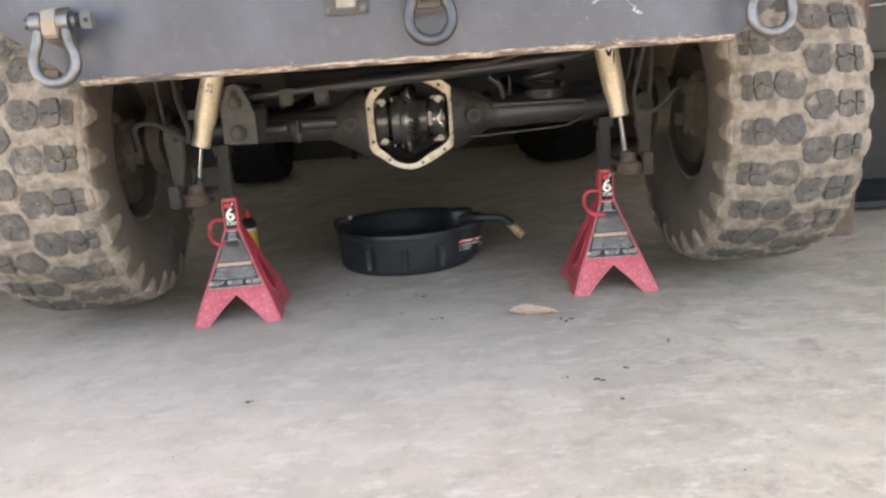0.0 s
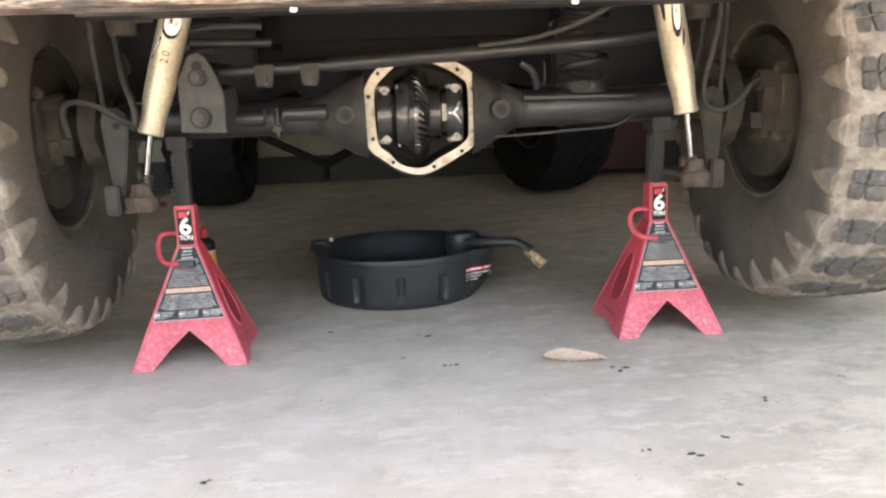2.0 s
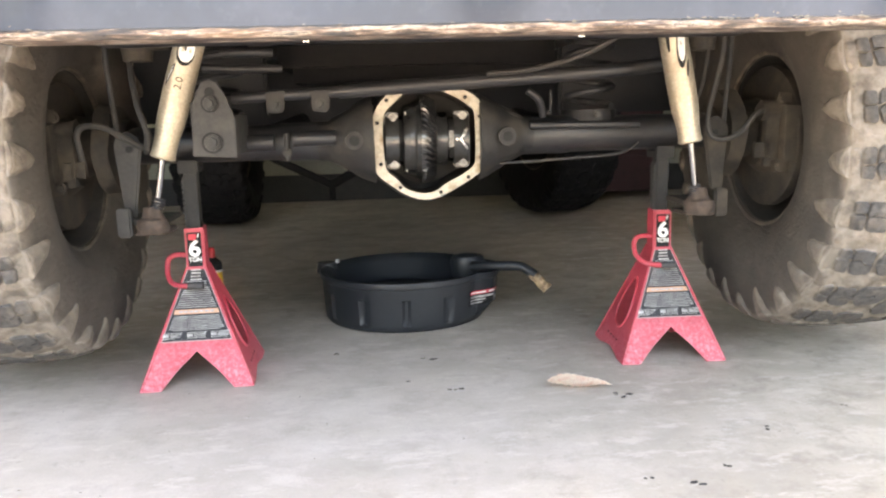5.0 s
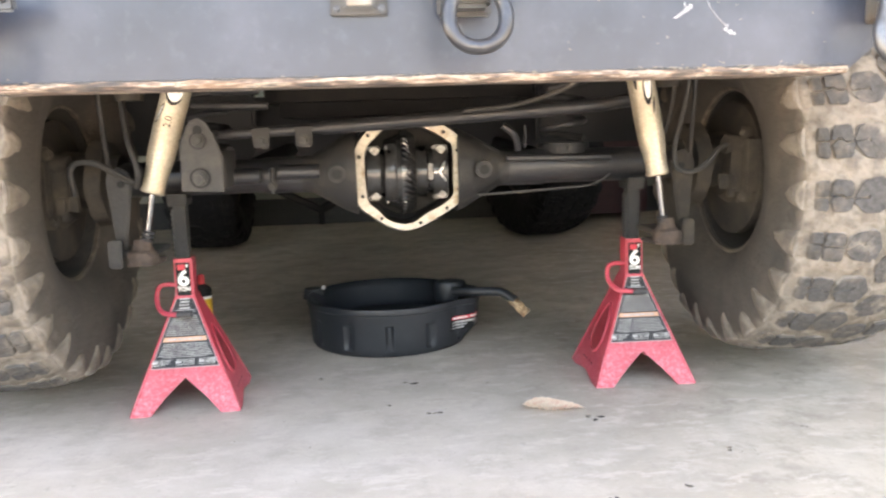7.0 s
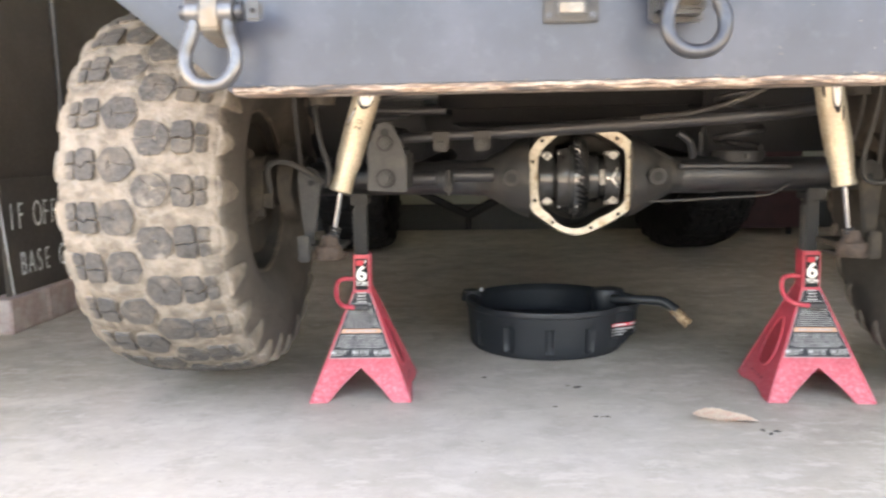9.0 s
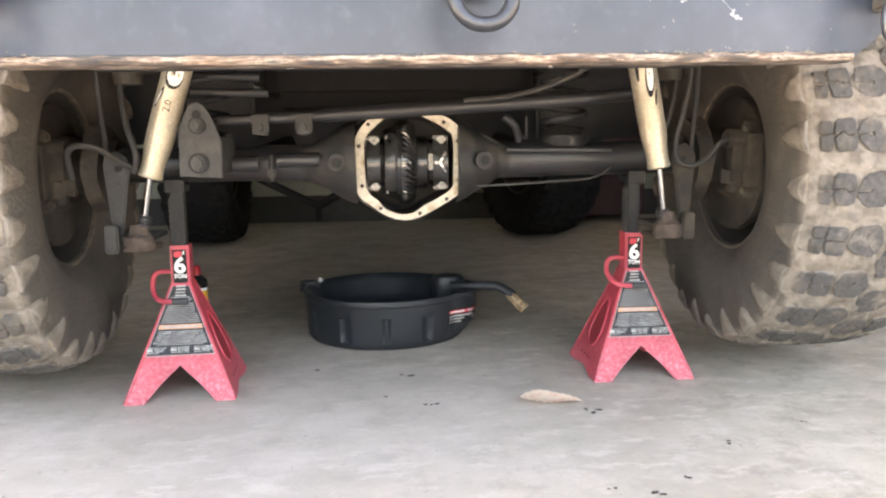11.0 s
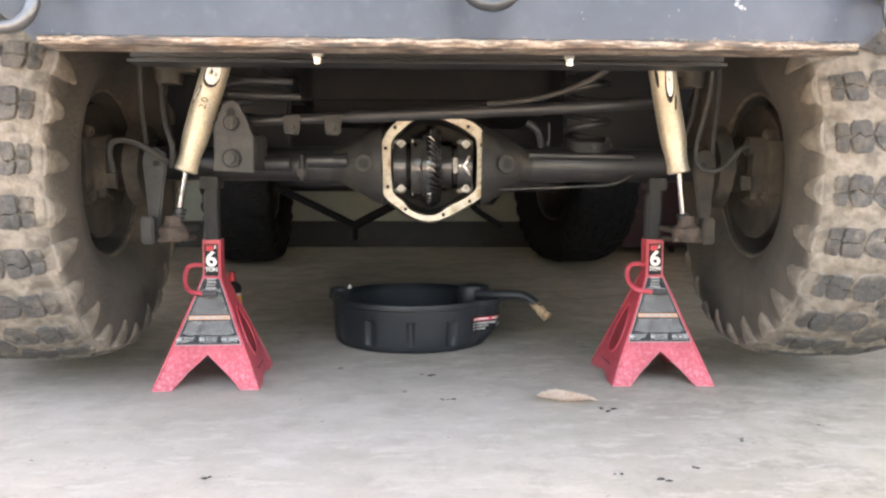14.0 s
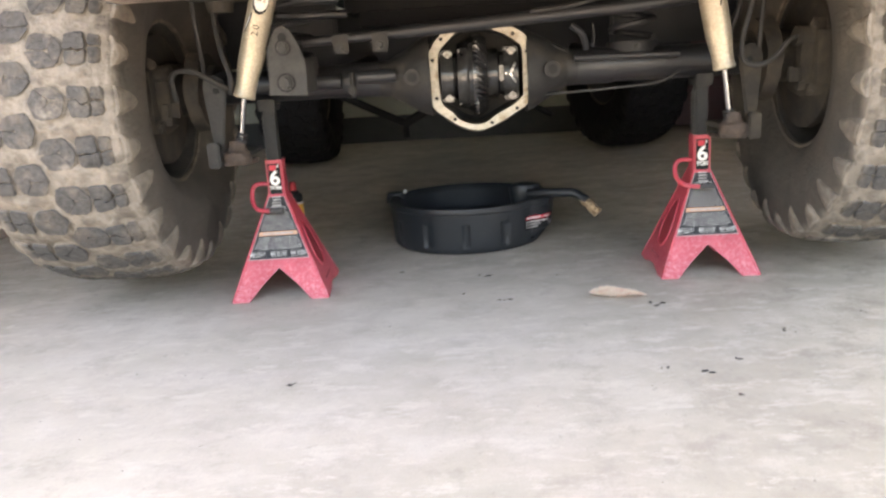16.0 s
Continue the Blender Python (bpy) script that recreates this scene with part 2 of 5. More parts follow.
def make_tyre(name, blocks):
    """Dried tan mud over grey rubber: the tops of the tread blocks are rubbed clean."""
    m, nt, bs = nodes_of(name)
    tc = nt.nodes.new("ShaderNodeTexCoord")
    sep = nt.nodes.new("ShaderNodeSeparateXYZ")
    nt.links.new(tc.outputs["Object"], sep.inputs[0])

    def op(kind, a, b=None):
        n = nt.nodes.new("ShaderNodeMath")
        n.operation = kind
        for i, v in enumerate((a, b)):
            if v is None:
                continue
            if isinstance(v, (int, float)):
                n.inputs[i].default_value = v
            else:
                nt.links.new(v, n.inputs[i])
        return n.outputs[0]

    rad = op("SQRT", op("ADD", op("POWER", sep.outputs["Y"], 2.0), op("POWER", sep.outputs["Z"], 2.0)))
    side = op("ABSOLUTE", sep.outputs["X"])
    crown = op("SUBTRACT", TYRE_R, op("MULTIPLY", op("POWER", op("DIVIDE", side, TREAD_W), 3.0), CROWN_DROP))
    depth = op("SUBTRACT", crown, rad)
    n1 = noise_node(nt, 22.0, 6.0, 0.6)
    n2 = noise_node(nt, 90.0, 5.0, 0.6)
    n3 = noise_node(nt, 6.0, 4.0, 0.6)
    n4 = noise_node(nt, 16.0, 7.0, 0.68)
    mud = ramp(nt, n1, [(0.3, (0.09, 0.076, 0.062)), (0.48, (0.155, 0.131, 0.107)), (0.72, (0.24, 0.206, 0.172))])
    mud = mix(nt, ramp(nt, n2, [(0.35, (0.4, 0.4, 0.4)), (0.6, (0, 0, 0))]), mud, (0.14, 0.108, 0.078))
    rub = ramp(nt, n2, [(0.3, (0.034, 0.033, 0.033)), (0.7, (0.085, 0.081, 0.078))])
    # sidewall brown, darkened further to hold the shade inside the wheel arch
    wall = ramp(nt, n3, [(0.3, (0.042, 0.037, 0.033)), (0.55, (0.07, 0.06, 0.05)), (0.75, (0.12, 0.1, 0.08))])
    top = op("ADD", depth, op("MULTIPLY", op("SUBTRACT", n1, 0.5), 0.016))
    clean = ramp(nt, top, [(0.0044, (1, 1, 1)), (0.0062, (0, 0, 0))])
    rub = mix(nt, ramp(nt, n4, [(0.5, (0.05, 0.05, 0.05)), (0.66, (0.65, 0.65, 0.65))]), rub, mud)
    edge = op("ADD", side, op("MULTIPLY", op("SUBTRACT", n1, 0.5), 0.035))
    rub = mix(nt, ramp(nt, edge, [(0.142, (0, 0, 0)), (0.156, (0.9, 0.9, 0.9))]), rub, mud)
    mud = mix(nt, ramp(nt, n4, [(0.36, (0.7, 0.7, 0.7)), (0.5, (0, 0, 0))]), mud, (0.105, 0.09, 0.076))
    # pale line painted round block tops, as ridges of mud catching light
    ridge_glint = ramp(nt, top, [(0.0052, (0, 0, 0)), (0.0066, (0.75, 0.75, 0.75)), (0.0092, (0, 0, 0))])
    mud = mix(nt, ridge_glint, mud, (0.33, 0.29, 0.245))
    col = mix(nt, clean, mud, rub)
    inside = ramp(nt, op("ADD", rad, op("MULTIPLY", n1, 0.03)), [(0.432, (1, 1, 1)), (0.456, (0, 0, 0))])
    if not blocks:
        col = mix(nt, inside, mud, wall)
    nt.links.new(col, bs.inputs["Base Color"])
    bs.inputs["Roughness"].default_value = 0.88
    lumps = nt.nodes.new("ShaderNodeMix")
    lumps.inputs[0].default_value = 0.35
    nt.links.new(n4, lumps.inputs[2])
    nt.links.new(n2, lumps.inputs[3])
    bump(nt, bs, lumps.outputs[0], 0.95, 0.013)
    return m


def make_red():
    """Red stand paint, scuffed to a chalky pink near the feet."""
    m, nt, bs = nodes_of("red_stand_paint")
    n1 = noise_node(nt, 120.0, 8.0, 0.75)
    n2 = noise_node(nt, 9.0, 5.0, 0.6)
    n3 = noise_node(nt, 190.0, 4.0, 0.6)
    col = mix(nt, ramp(nt, n2, [(0.38, (0, 0, 0)), (0.66, (1, 1, 1))]), (0.36, 0.024, 0.04), (0.5, 0.06, 0.085))
    low = nt.nodes.new("ShaderNodeSeparateXYZ")
    tc = nt.nodes.new("ShaderNodeTexCoord")
    nt.links.new(tc.outputs["Object"], low.inputs[0])
    foot = ramp(nt, low.outputs["Z"], [(0.0, (1, 1, 1)), (0.13, (0.22, 0.22, 0.22))])
    chalk_mask = mix(nt, foot, (0, 0, 0), ramp(nt, n1, [(0.46, (0, 0, 0)), (0.64, (0.7, 0.7, 0.7))]))
    col = mix(nt, chalk_mask, col, (0.62, 0.27, 0.31))
    col = mix(nt, ramp(nt, n3, [(0.62, (0, 0, 0)), (0.7, (0.7, 0.7, 0.7))]), col, (0.12, 0.02, 0.025))
    nt.links.new(col, bs.inputs["Base Color"])
    nt.links.new(ramp(nt, n1, [(0.3, (0.3,) * 3), (0.7, (0.6,) * 3)]), bs.inputs["Roughness"])
    bump(nt, bs, n1, 0.08, 0.001)
    return m


def make_bumper():
    """Slate-blue brushed-on paint, cloudy with dust."""
    m, nt, bs = nodes_of("bumper_slate_paint")
    n1 = noise_node(nt, 3.0, 6.0, 0.6)
    n2 = noise_node(nt, 60.0, 5.0, 0.6, stretch=(0.8, 1, 0.7))
    col = ramp(nt, n1, [(0.3, (0.017, 0.022, 0.033)), (0.5, (0.03, 0.038, 0.055)), (0.68, (0.054, 0.064, 0.086))])
    col = mix(nt, ramp(nt, n2, [(0.55, (0, 0, 0)), (0.75, (0.16, 0.16, 0.16))]), col, (0.11, 0.12, 0.14))
    nt.links.new(col, bs.inputs["Base Color"])
    nt.links.new(ramp(nt, n1, [(0.3, (0.24,) * 3), (0.7, (0.42,) * 3)]), bs.inputs["Roughness"])
    bs.inputs["Specular IOR Level"].default_value = 0.42
    bump(nt, bs, n2, 0.06, 0.001)
    return m


def make_lip():
    """Paint worn off along the folded lower edge: rust, tan primer and bare steel."""
    m, nt, bs = nodes_of("worn_rusty_lip")
    n1 = noise_node(nt, 30.0, 10.0, 0.75, stretch=(0.4, 1.0, 3.5))
    n2 = noise_node(nt, 120.0, 5.0, 0.65, stretch=(0.6, 1.0, 1.4))
    n3 = noise_node(nt, 5.0, 3.0, 0.5)
    col = ramp(nt, n1, [(0.38, (0.02, 0.02, 0.022)), (0.46, (0.07, 0.052, 0.042)), (0.52, (0.22, 0.15, 0.11)), (0.56, (0.4, 0.35, 0.29)), (0.6, (0.09, 0.075, 0.066)), (0.68, (0.028, 0.028, 0.03))])
    col = mix(nt, ramp(nt, n2, [(0.5, (0, 0, 0)), (0.66, (0.8, 0.8, 0.8))]), col, (0.06, 0.046, 0.038))
    col = mix(nt, ramp(nt, n3, [(0.55, (0, 0, 0)), (0.7, (0.32, 0.32, 0.32))]), col, (0.28, 0.17, 0.1))
    nt.links.new(col, bs.inputs["Base Color"])
    bs.inputs["Roughness"].default_value = 0.65
    bump(nt, bs, n2, 0.4, 0.003)
    return m


TYRE_R, TREAD_W, CROWN_DROP = 0.468, 0.172, 0.022
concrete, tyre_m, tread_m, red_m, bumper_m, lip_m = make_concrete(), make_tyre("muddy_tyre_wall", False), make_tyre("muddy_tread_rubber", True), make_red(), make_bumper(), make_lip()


# ---- mesh helpers ----
def finish(name, bm, material, smooth=False):
    bmesh.ops.recalc_face_normals(bm, faces=bm.faces)
    me = bpy.data.meshes.new(name)
    bm.to_mesh(me)
    bm.free()
    me.materials.append(material)
    if smooth:
        for p in me.polygons:
            p.use_smooth = True
        me.set_sharp_from_angle(angle=radians(38))
    return me


def part(name, bm, material, parent=None, label="", smooth=True):
    ob = new(name, finish(name, bm, material, smooth))
    if parent is not None:
        ob.parent = parent
        ob.matrix_parent_inverse = parent.matrix_world.inverted()
    return tagged(ob, label)


def thing(name, at, label, category, group="", kind=""):
    ob = new(name)
    ob.empty_display_size = 0.05
    ob.matrix_world = Matrix.Translation(at)
    bpy.context.view_layer.update()
    return tagged(ob, label, category, group, kind)


def box(bm, x0, x1, y0, y1, z0, z1, bevel=0.0, m=None):
    made = bmesh.ops.create_cube(bm, size=1.0, matrix=Matrix.LocRotScale(((x0 + x1) / 2, (y0 + y1) / 2, (z0 + z1) / 2), None, (x1 - x0, y1 - y0, z1 - z0)))
    vs = made["verts"]
    if m is not None:
        bmesh.ops.transform(bm, matrix=m, verts=vs)
    if bevel:
        edges = {e for v in vs for e in v.link_edges}
        bmesh.ops.bevel(bm, geom=list(edges), offset=bevel, segments=2, affect="EDGES", clamp_overlap=True)
    return bm


def rod(bm, a, b, r0, r1=None, n=20):
    a, b = Vector(a), Vector(b)
    r1 = r0 if r1 is None else r1
    q = (b - a).to_track_quat("Z", "Y").to_matrix().to_4x4()
    bmesh.ops.create_cone(bm, cap_ends=True, segments=n, radius1=r0, radius2=r1, depth=(b - a).length, matrix=Matrix.Translation((a + b) / 2) @ q)
    return bm


def smooth_path(points, steps=6):
    """Catmull-Rom through the points."""
    p = [Vector(q) for q in points]
    p = [p[0] * 2 - p[1]] + p + [p[-1] * 2 - p[-2]]
    out = []
    for i in range(1, len(p) - 2):
        for k in range(steps):
            t = k / steps
            a, b, c, d = p[i - 1], p[i], p[i + 1], p[i + 2]
            out.append(0.5 * (2 * b + (c - a) * t + (2 * a - 5 * b + 4 * c - d) * t * t + (3 * b - a - 3 * c + d) * t ** 3))
    out.append(p[-2])
    return out


def tube(bm, points, radius, n=12, steps=6):
    """A round bar bent through the points; radius may be one for each point of the smoothed path."""
    path = smooth_path(points, steps) if steps > 1 else [Vector(q) for q in points]
    up = Vector((0.13, 0.27, 0.95)).normalized()
    rings = []
    for i, c in enumerate(path):
        d = (path[min(i + 1, len(path) - 1)] - path[max(i - 1, 0)]).normalized()
        side = d.cross(up)
        if side.length < 0.05:
            side = d.cross(Vector((1, 0, 0)))
        side.normalize()
        over = side.cross(d).normalized()
        r = radius(i / (len(path) - 1)) if callable(radius) else radius
        rings.append([bm.verts.new(c + r * (math.cos(a) * side + math.sin(a) * over)) for a in (2 * math.pi * k / n for k in range(n))])
        up = over
    for r0, r1 in zip(rings, rings[1:]):
        for k in range(n):
            bm.faces.new((r0[k], r0[(k + 1) % n], r1[(k + 1) % n], r1[k]))
    bm.faces.new(rings[0])
    bm.faces.new(rings[-1][::-1])
    return bm


def lathe(bm, profile, n=48, m=None, closed=False):
    """Turns (height, radius) pairs round z."""
    rings = []
    for h, r in profile:
        rings.append([bm.verts.new((r * math.cos(2 * math.pi * k / n), r * math.sin(2 * math.pi * k / n), h)) for k in range(n)])
    pairs = list(zip(rings, rings[1:])) + ([(rings[-1], rings[0])] if closed else [])
    for a, b in pairs:
        for k in range(n):
            bm.faces.new((a[k], a[(k + 1) % n], b[(k + 1) % n], b[k]))
    if not closed:
        if profile[0][1] > 1e-5:
            bm.faces.new(rings[0][::-1])
        if profile[-1][1] > 1e-5:
            bm.faces.new(rings[-1])
    if m is not None:
        bmesh.ops.transform(bm, matrix=m, verts=[v for ring in rings for v in ring])
    return bm


def plate(bm, outline, thick, m, bevel=0.0):
    """A flat outline in the x-z plane, thick towards +y, put at m."""
    front = [bm.verts.new((x, 0, z)) for x, z in outline]
    back = [bm.verts.new((x, thick, z)) for x, z in outline]
    n = len(outline)
    faces = [bm.faces.new(front), bm.faces.new(back[::-1])]
    for k in range(n):
        faces.append(bm.faces.new((front[k], back[k], back[(k + 1) % n], front[(k + 1) % n])))
    if bevel:
        edges = {e for f in faces[:2] for e in f.edges}
        res = bmesh.ops.bevel(bm, geom=list(edges), offset=bevel, segments=2, affect="EDGES", clamp_overlap=True)
        vs = {v for f in res["faces"] for v in f.verts} | {v for v in front + back if v.is_valid}
    else:
        vs = set(front + back)
    linked = set()
    todo = list(vs)
    while todo:
        v = todo.pop()
        if v in linked:
            continue
        linked.add(v)
        todo += [e.other_vert(v) for e in v.link_edges]
    bmesh.ops.transform(bm, matrix=m, verts=list(linked))
    return bm


def flat_ring(bm, outer, inner, y0, y1):
    """A flat frame between two outlines with the same number of corners, in x-z, from y0 to y1."""
    n = len(outer)
    rows = [[bm.verts.new((x, y, z)) for x, z in line] for line, y in ((outer, y0), (inner, y0), (inner, y1), (outer, y1))]
    for a, b in zip(rows, rows[1:] + rows[:1]):
        for k in range(n):
            bm.faces.new((a[k], a[(k + 1) % n], b[(k + 1) % n], b[k]))
    return bm


def hexbolt(bm, at, way, r, h, n=6):
    a = Vector(at)
    d = Vector(way).normalized()
    rod(bm, a, a + d * h * 0.25, r * 1.45, r * 1.45, 18)
    rod(bm, a + d * h * 0.25, a + d * h, r, r * 0.92, n)
    return bm


def lettering(name, text, size, m, material, parent, depth=0.0006, label="", stretch=1.0, weight=0.0):
    cu = bpy.data.curves.new(name, "FONT")
    cu.body, cu.size, cu.extrude, cu.align_x, cu.align_y = text, size, depth, "CENTER", "CENTER"
    cu.offset = weight
    tmp = bpy.data.objects.new(name + "_curve", cu)
    me = bpy.data.meshes.new_from_object(tmp)
    bpy.data.objects.remove(tmp)
    bpy.data.curves.remove(cu)
    me.transform(m @ Matrix.Diagonal((stretch, 1, 1, 1)))
    me.materials.clear()
    me.materials.append(material)
    ob = new(name, me)
    if parent is not None:
        ob.parent = parent
        ob.matrix_parent_inverse = parent.matrix_world.inverted()
    return tagged(ob, label)


# ---- the garage ----
def structure(name, bm, material, label, category, smooth=False):
    return tagged(part(name, bm, material, None, label, smooth), label, category, "", "structure")


# Unseen roof edge, its deep eave added to cut sky light on the floor.
ROOF_Y = 1.0
structure("floor", box(bmesh.new(), -2.1, 3.3, -1.2, 6.45, -0.12, 0.0), concrete, "worn grey concrete garage floor with pale scuffs", "floor")
structure("ground", box(bmesh.new(), -300, 300, -300, 300, -0.6, -0.125), ground_m, "pale sunlit concrete driveway outside the garage", "ground")
# Side walls end where the floor light balances; the east one is unseen.
structure("wall_west", box(bmesh.new(), -2.16, -2.0, 1.9, 6.45, 0.0, 2.7), wall_brown, "dark brown boarded garage side wall", "wall")
structure("wall_east", box(bmesh.new(), 3.2, 3.36, 1.6, 6.45, 0.0, 2.7), wall_side, "unseen dark side wall added to close off sky light", "wall")
structure("wall_north", box(bmesh.new(), -2.0, 3.2, 6.3, 6.45, 0.0, 2.7), wall_pale, "pale painted wall at the back of the garage", "wall")
structure("ceiling", box(bmesh.new(), -2.16, 3.36, ROOF_Y, 6.45, 2.7, 2.85), ceil_m, "unseen garage ceiling boards, deep eave added to shade the floor", "ceiling")
structure("door_header", box(bmesh.new(), -1.999, 3.199, 1.92, 2.06, 2.45, 2.699), wall_pale, "pale header beam over the open garage door", "wall")
structure("baseboard", box(bmesh.new(), -2.0, 3.2, 6.27, 6.298, 0.0, 0.19), skirting_m, "dark skirting along the back wall", "baseboard")

# white-lettered black board standing on a brick kerb along the dark wall
kerb = tagged(part("brick_kerb", box(bmesh.new(), -1.998, -1.91, 3.05, 5.35, 0.0, 0.11, 0.004), brick_m, None), "low kerb of pinkish painted bricks along the wall", "kerb", "", "structure")
bm = box(bmesh.new(), -0.05, 0.05, -0.1155, 0.1155, 0.0, 0.122, 0.005)
brick_mesh = finish("brick", bm, brick_m, True)
for i in range(10):
    ob = new("brick", brick_mesh)
    ob.parent = kerb
    ob.matrix_world = pose(-1.948 + 0.003 * math.sin(i * 2.1), 3.156 + i * 0.232, 0.001, 0, 0, 0.6 * math.sin(i * 1.7))

sign = thing("sign_board", (-1.93, 3.15, 0.123), "dark brown board with white lettering standing on brick kerb", "sign")
part("panel", box(bmesh.new(), -1.952, -1.938, 3.1, 4.2, 0.1235, 0.54, 0.002), wall_brown, sign, "", False)
part("edge_strip", rod(bmesh.new(), (-1.936, 3.125, 0.1255), (-1.936, 3.075, 0.53), 0.0022, 0.0022, 8), chalk, sign, "white edge strip", False)
face = Matrix(((0, 0, 1, -1.9365), (1, 0, 0, 0), (0, 1, 0, 0), (0, 0, 0, 1)))
for line, y, z, size, step in (("IF OFF-I", 3.15, 0.4, 0.14, 0.054), ("BASE CON", 3.2, 0.225, 0.125, 0.052)):
    for k, letter in enumerate(line):
        if letter != " ":
            lettering("letter", letter, size, face @ Matrix.Translation((y + k * step, z, 0)), chalk, sign, label="thin white letter", stretch=0.55, weight=-0.002)

# things along the dark wall
rake = thing("hanging_tool", (-1.98, 3.6, 0.9), "dark hand tool hanging on the brown wall", "tool")
part("shaft", rod(bmesh.new(), (-1.978, 3.62, 0.62), (-1.978, 3.6, 1.22), 0.012, 0.014), black_steel, rake)
part("hook", tube(bmesh.new(), [(-1.978, 3.6, 1.22), (-1.965, 3.6, 1.26), (-1.945, 3.63, 1.27), (-1.94, 3.66, 1.24)], 0.009), tab_m, rake, "bare metal hook")
bag = thing("hanging_bag", (-1.9, 2.62, 0.75), "dark cloth bag hanging on the brown wall", "bag")
bm = bmesh.new()
lathe(bm, [(0, 0.02), (0.03, 0.1), (0.12, 0.14), (0.3, 0.12), (0.46, 0.05), (0.5, 0.012)], 24, pose(-1.935, 2.52, 0.72) @ Matrix.Diagonal((0.42, 1, 1, 1)))
for v in bm.verts:
    v.co += 0.012 * noise.noise_vector(v.co * 9)
part("sack", bm, board_m, bag)
part("strap", tube(bmesh.new(), [(-1.935, 2.52, 1.2), (-1.96, 2.52, 1.35), (-2.004, 2.52, 1.5)], 0.008), rubber, bag)

# post, black cabinet and spare tyre on the other side
post = thing("timber_post", (1.55, 2.9, 0), "brown timber post with a red edge strip", "post")
part("shaft", box(bmesh.new(), 1.46, 1.55, 2.82, 2.92, 0.0, 2.7, 0.006), post_m, post)
part("edge_strip", box(bmesh.new(), 1.551, 1.566, 2.825, 2.87, 0.25, 2.2, 0.002), red_box_m, post, "red strip")
cab = thing("storage_shelf", (2.2, 3.35, 0), "black storage shelf unit with stacked dark clutter", "shelf")
part("back_panel", box(bmesh.new(), 1.62, 2.75, 3.62, 3.64, 0.0, 1.7), cabinet_m, cab)
for x in (1.62, 2.73):
    part("side_panel", box(bmesh.new(), x - 0.012, x + 0.012, 3.15, 3.62, 0.0, 1.7, 0.003), cabinet_m, cab)
for z in (0.02, 0.6, 0.98, 1.36):
    part("shelf_board", box(bmesh.new(), 1.634, 2.716, 3.15, 3.615, z, z + 0.025, 0.003), cabinet_m, cab)
bm = box(bmesh.new(), 1.66, 2.2, 3.2, 3.5, 0.627, 0.86, 0.01)
tagged(part("storage_bin", bm, pan_m, None), "black plastic storage bin on a shelf", "bin")
bm = tube(bmesh.new(), [(1.66, 3.19, 0.79), (1.8, 3.18, 0.8), (2.0, 3.18, 0.805), (2.3, 3.19, 0.82)], 0.004, 8)
tagged(part("cable", bm, decal_grey, None), "thin pale cable strung along the shelf", "cable")
tool_chest = thing("tool_chest", (1.45, 6.0, 0), "dark red metal tool chest by the back wall", "tool chest")
part("body", box(bmesh.new(), 1.17, 1.78, 5.8, 6.2, 0.05, 0.75, 0.01), red_box_m, tool_chest)
for i in range(3):
    part("drawer", box(bmesh.new(), 1.2, 1.75, 5.786, 5.8, 0.1 + i * 0.21, 0.29 + i * 0.21, 0.004), red_box_m, tool_chest)
for x in (1.22, 1.73):
    part("caster", rod(bmesh.new(), (x - 0.012, 5.86, 0.025), (x + 0.012, 5.86, 0.025), 0.025), rubber, tool_chest)


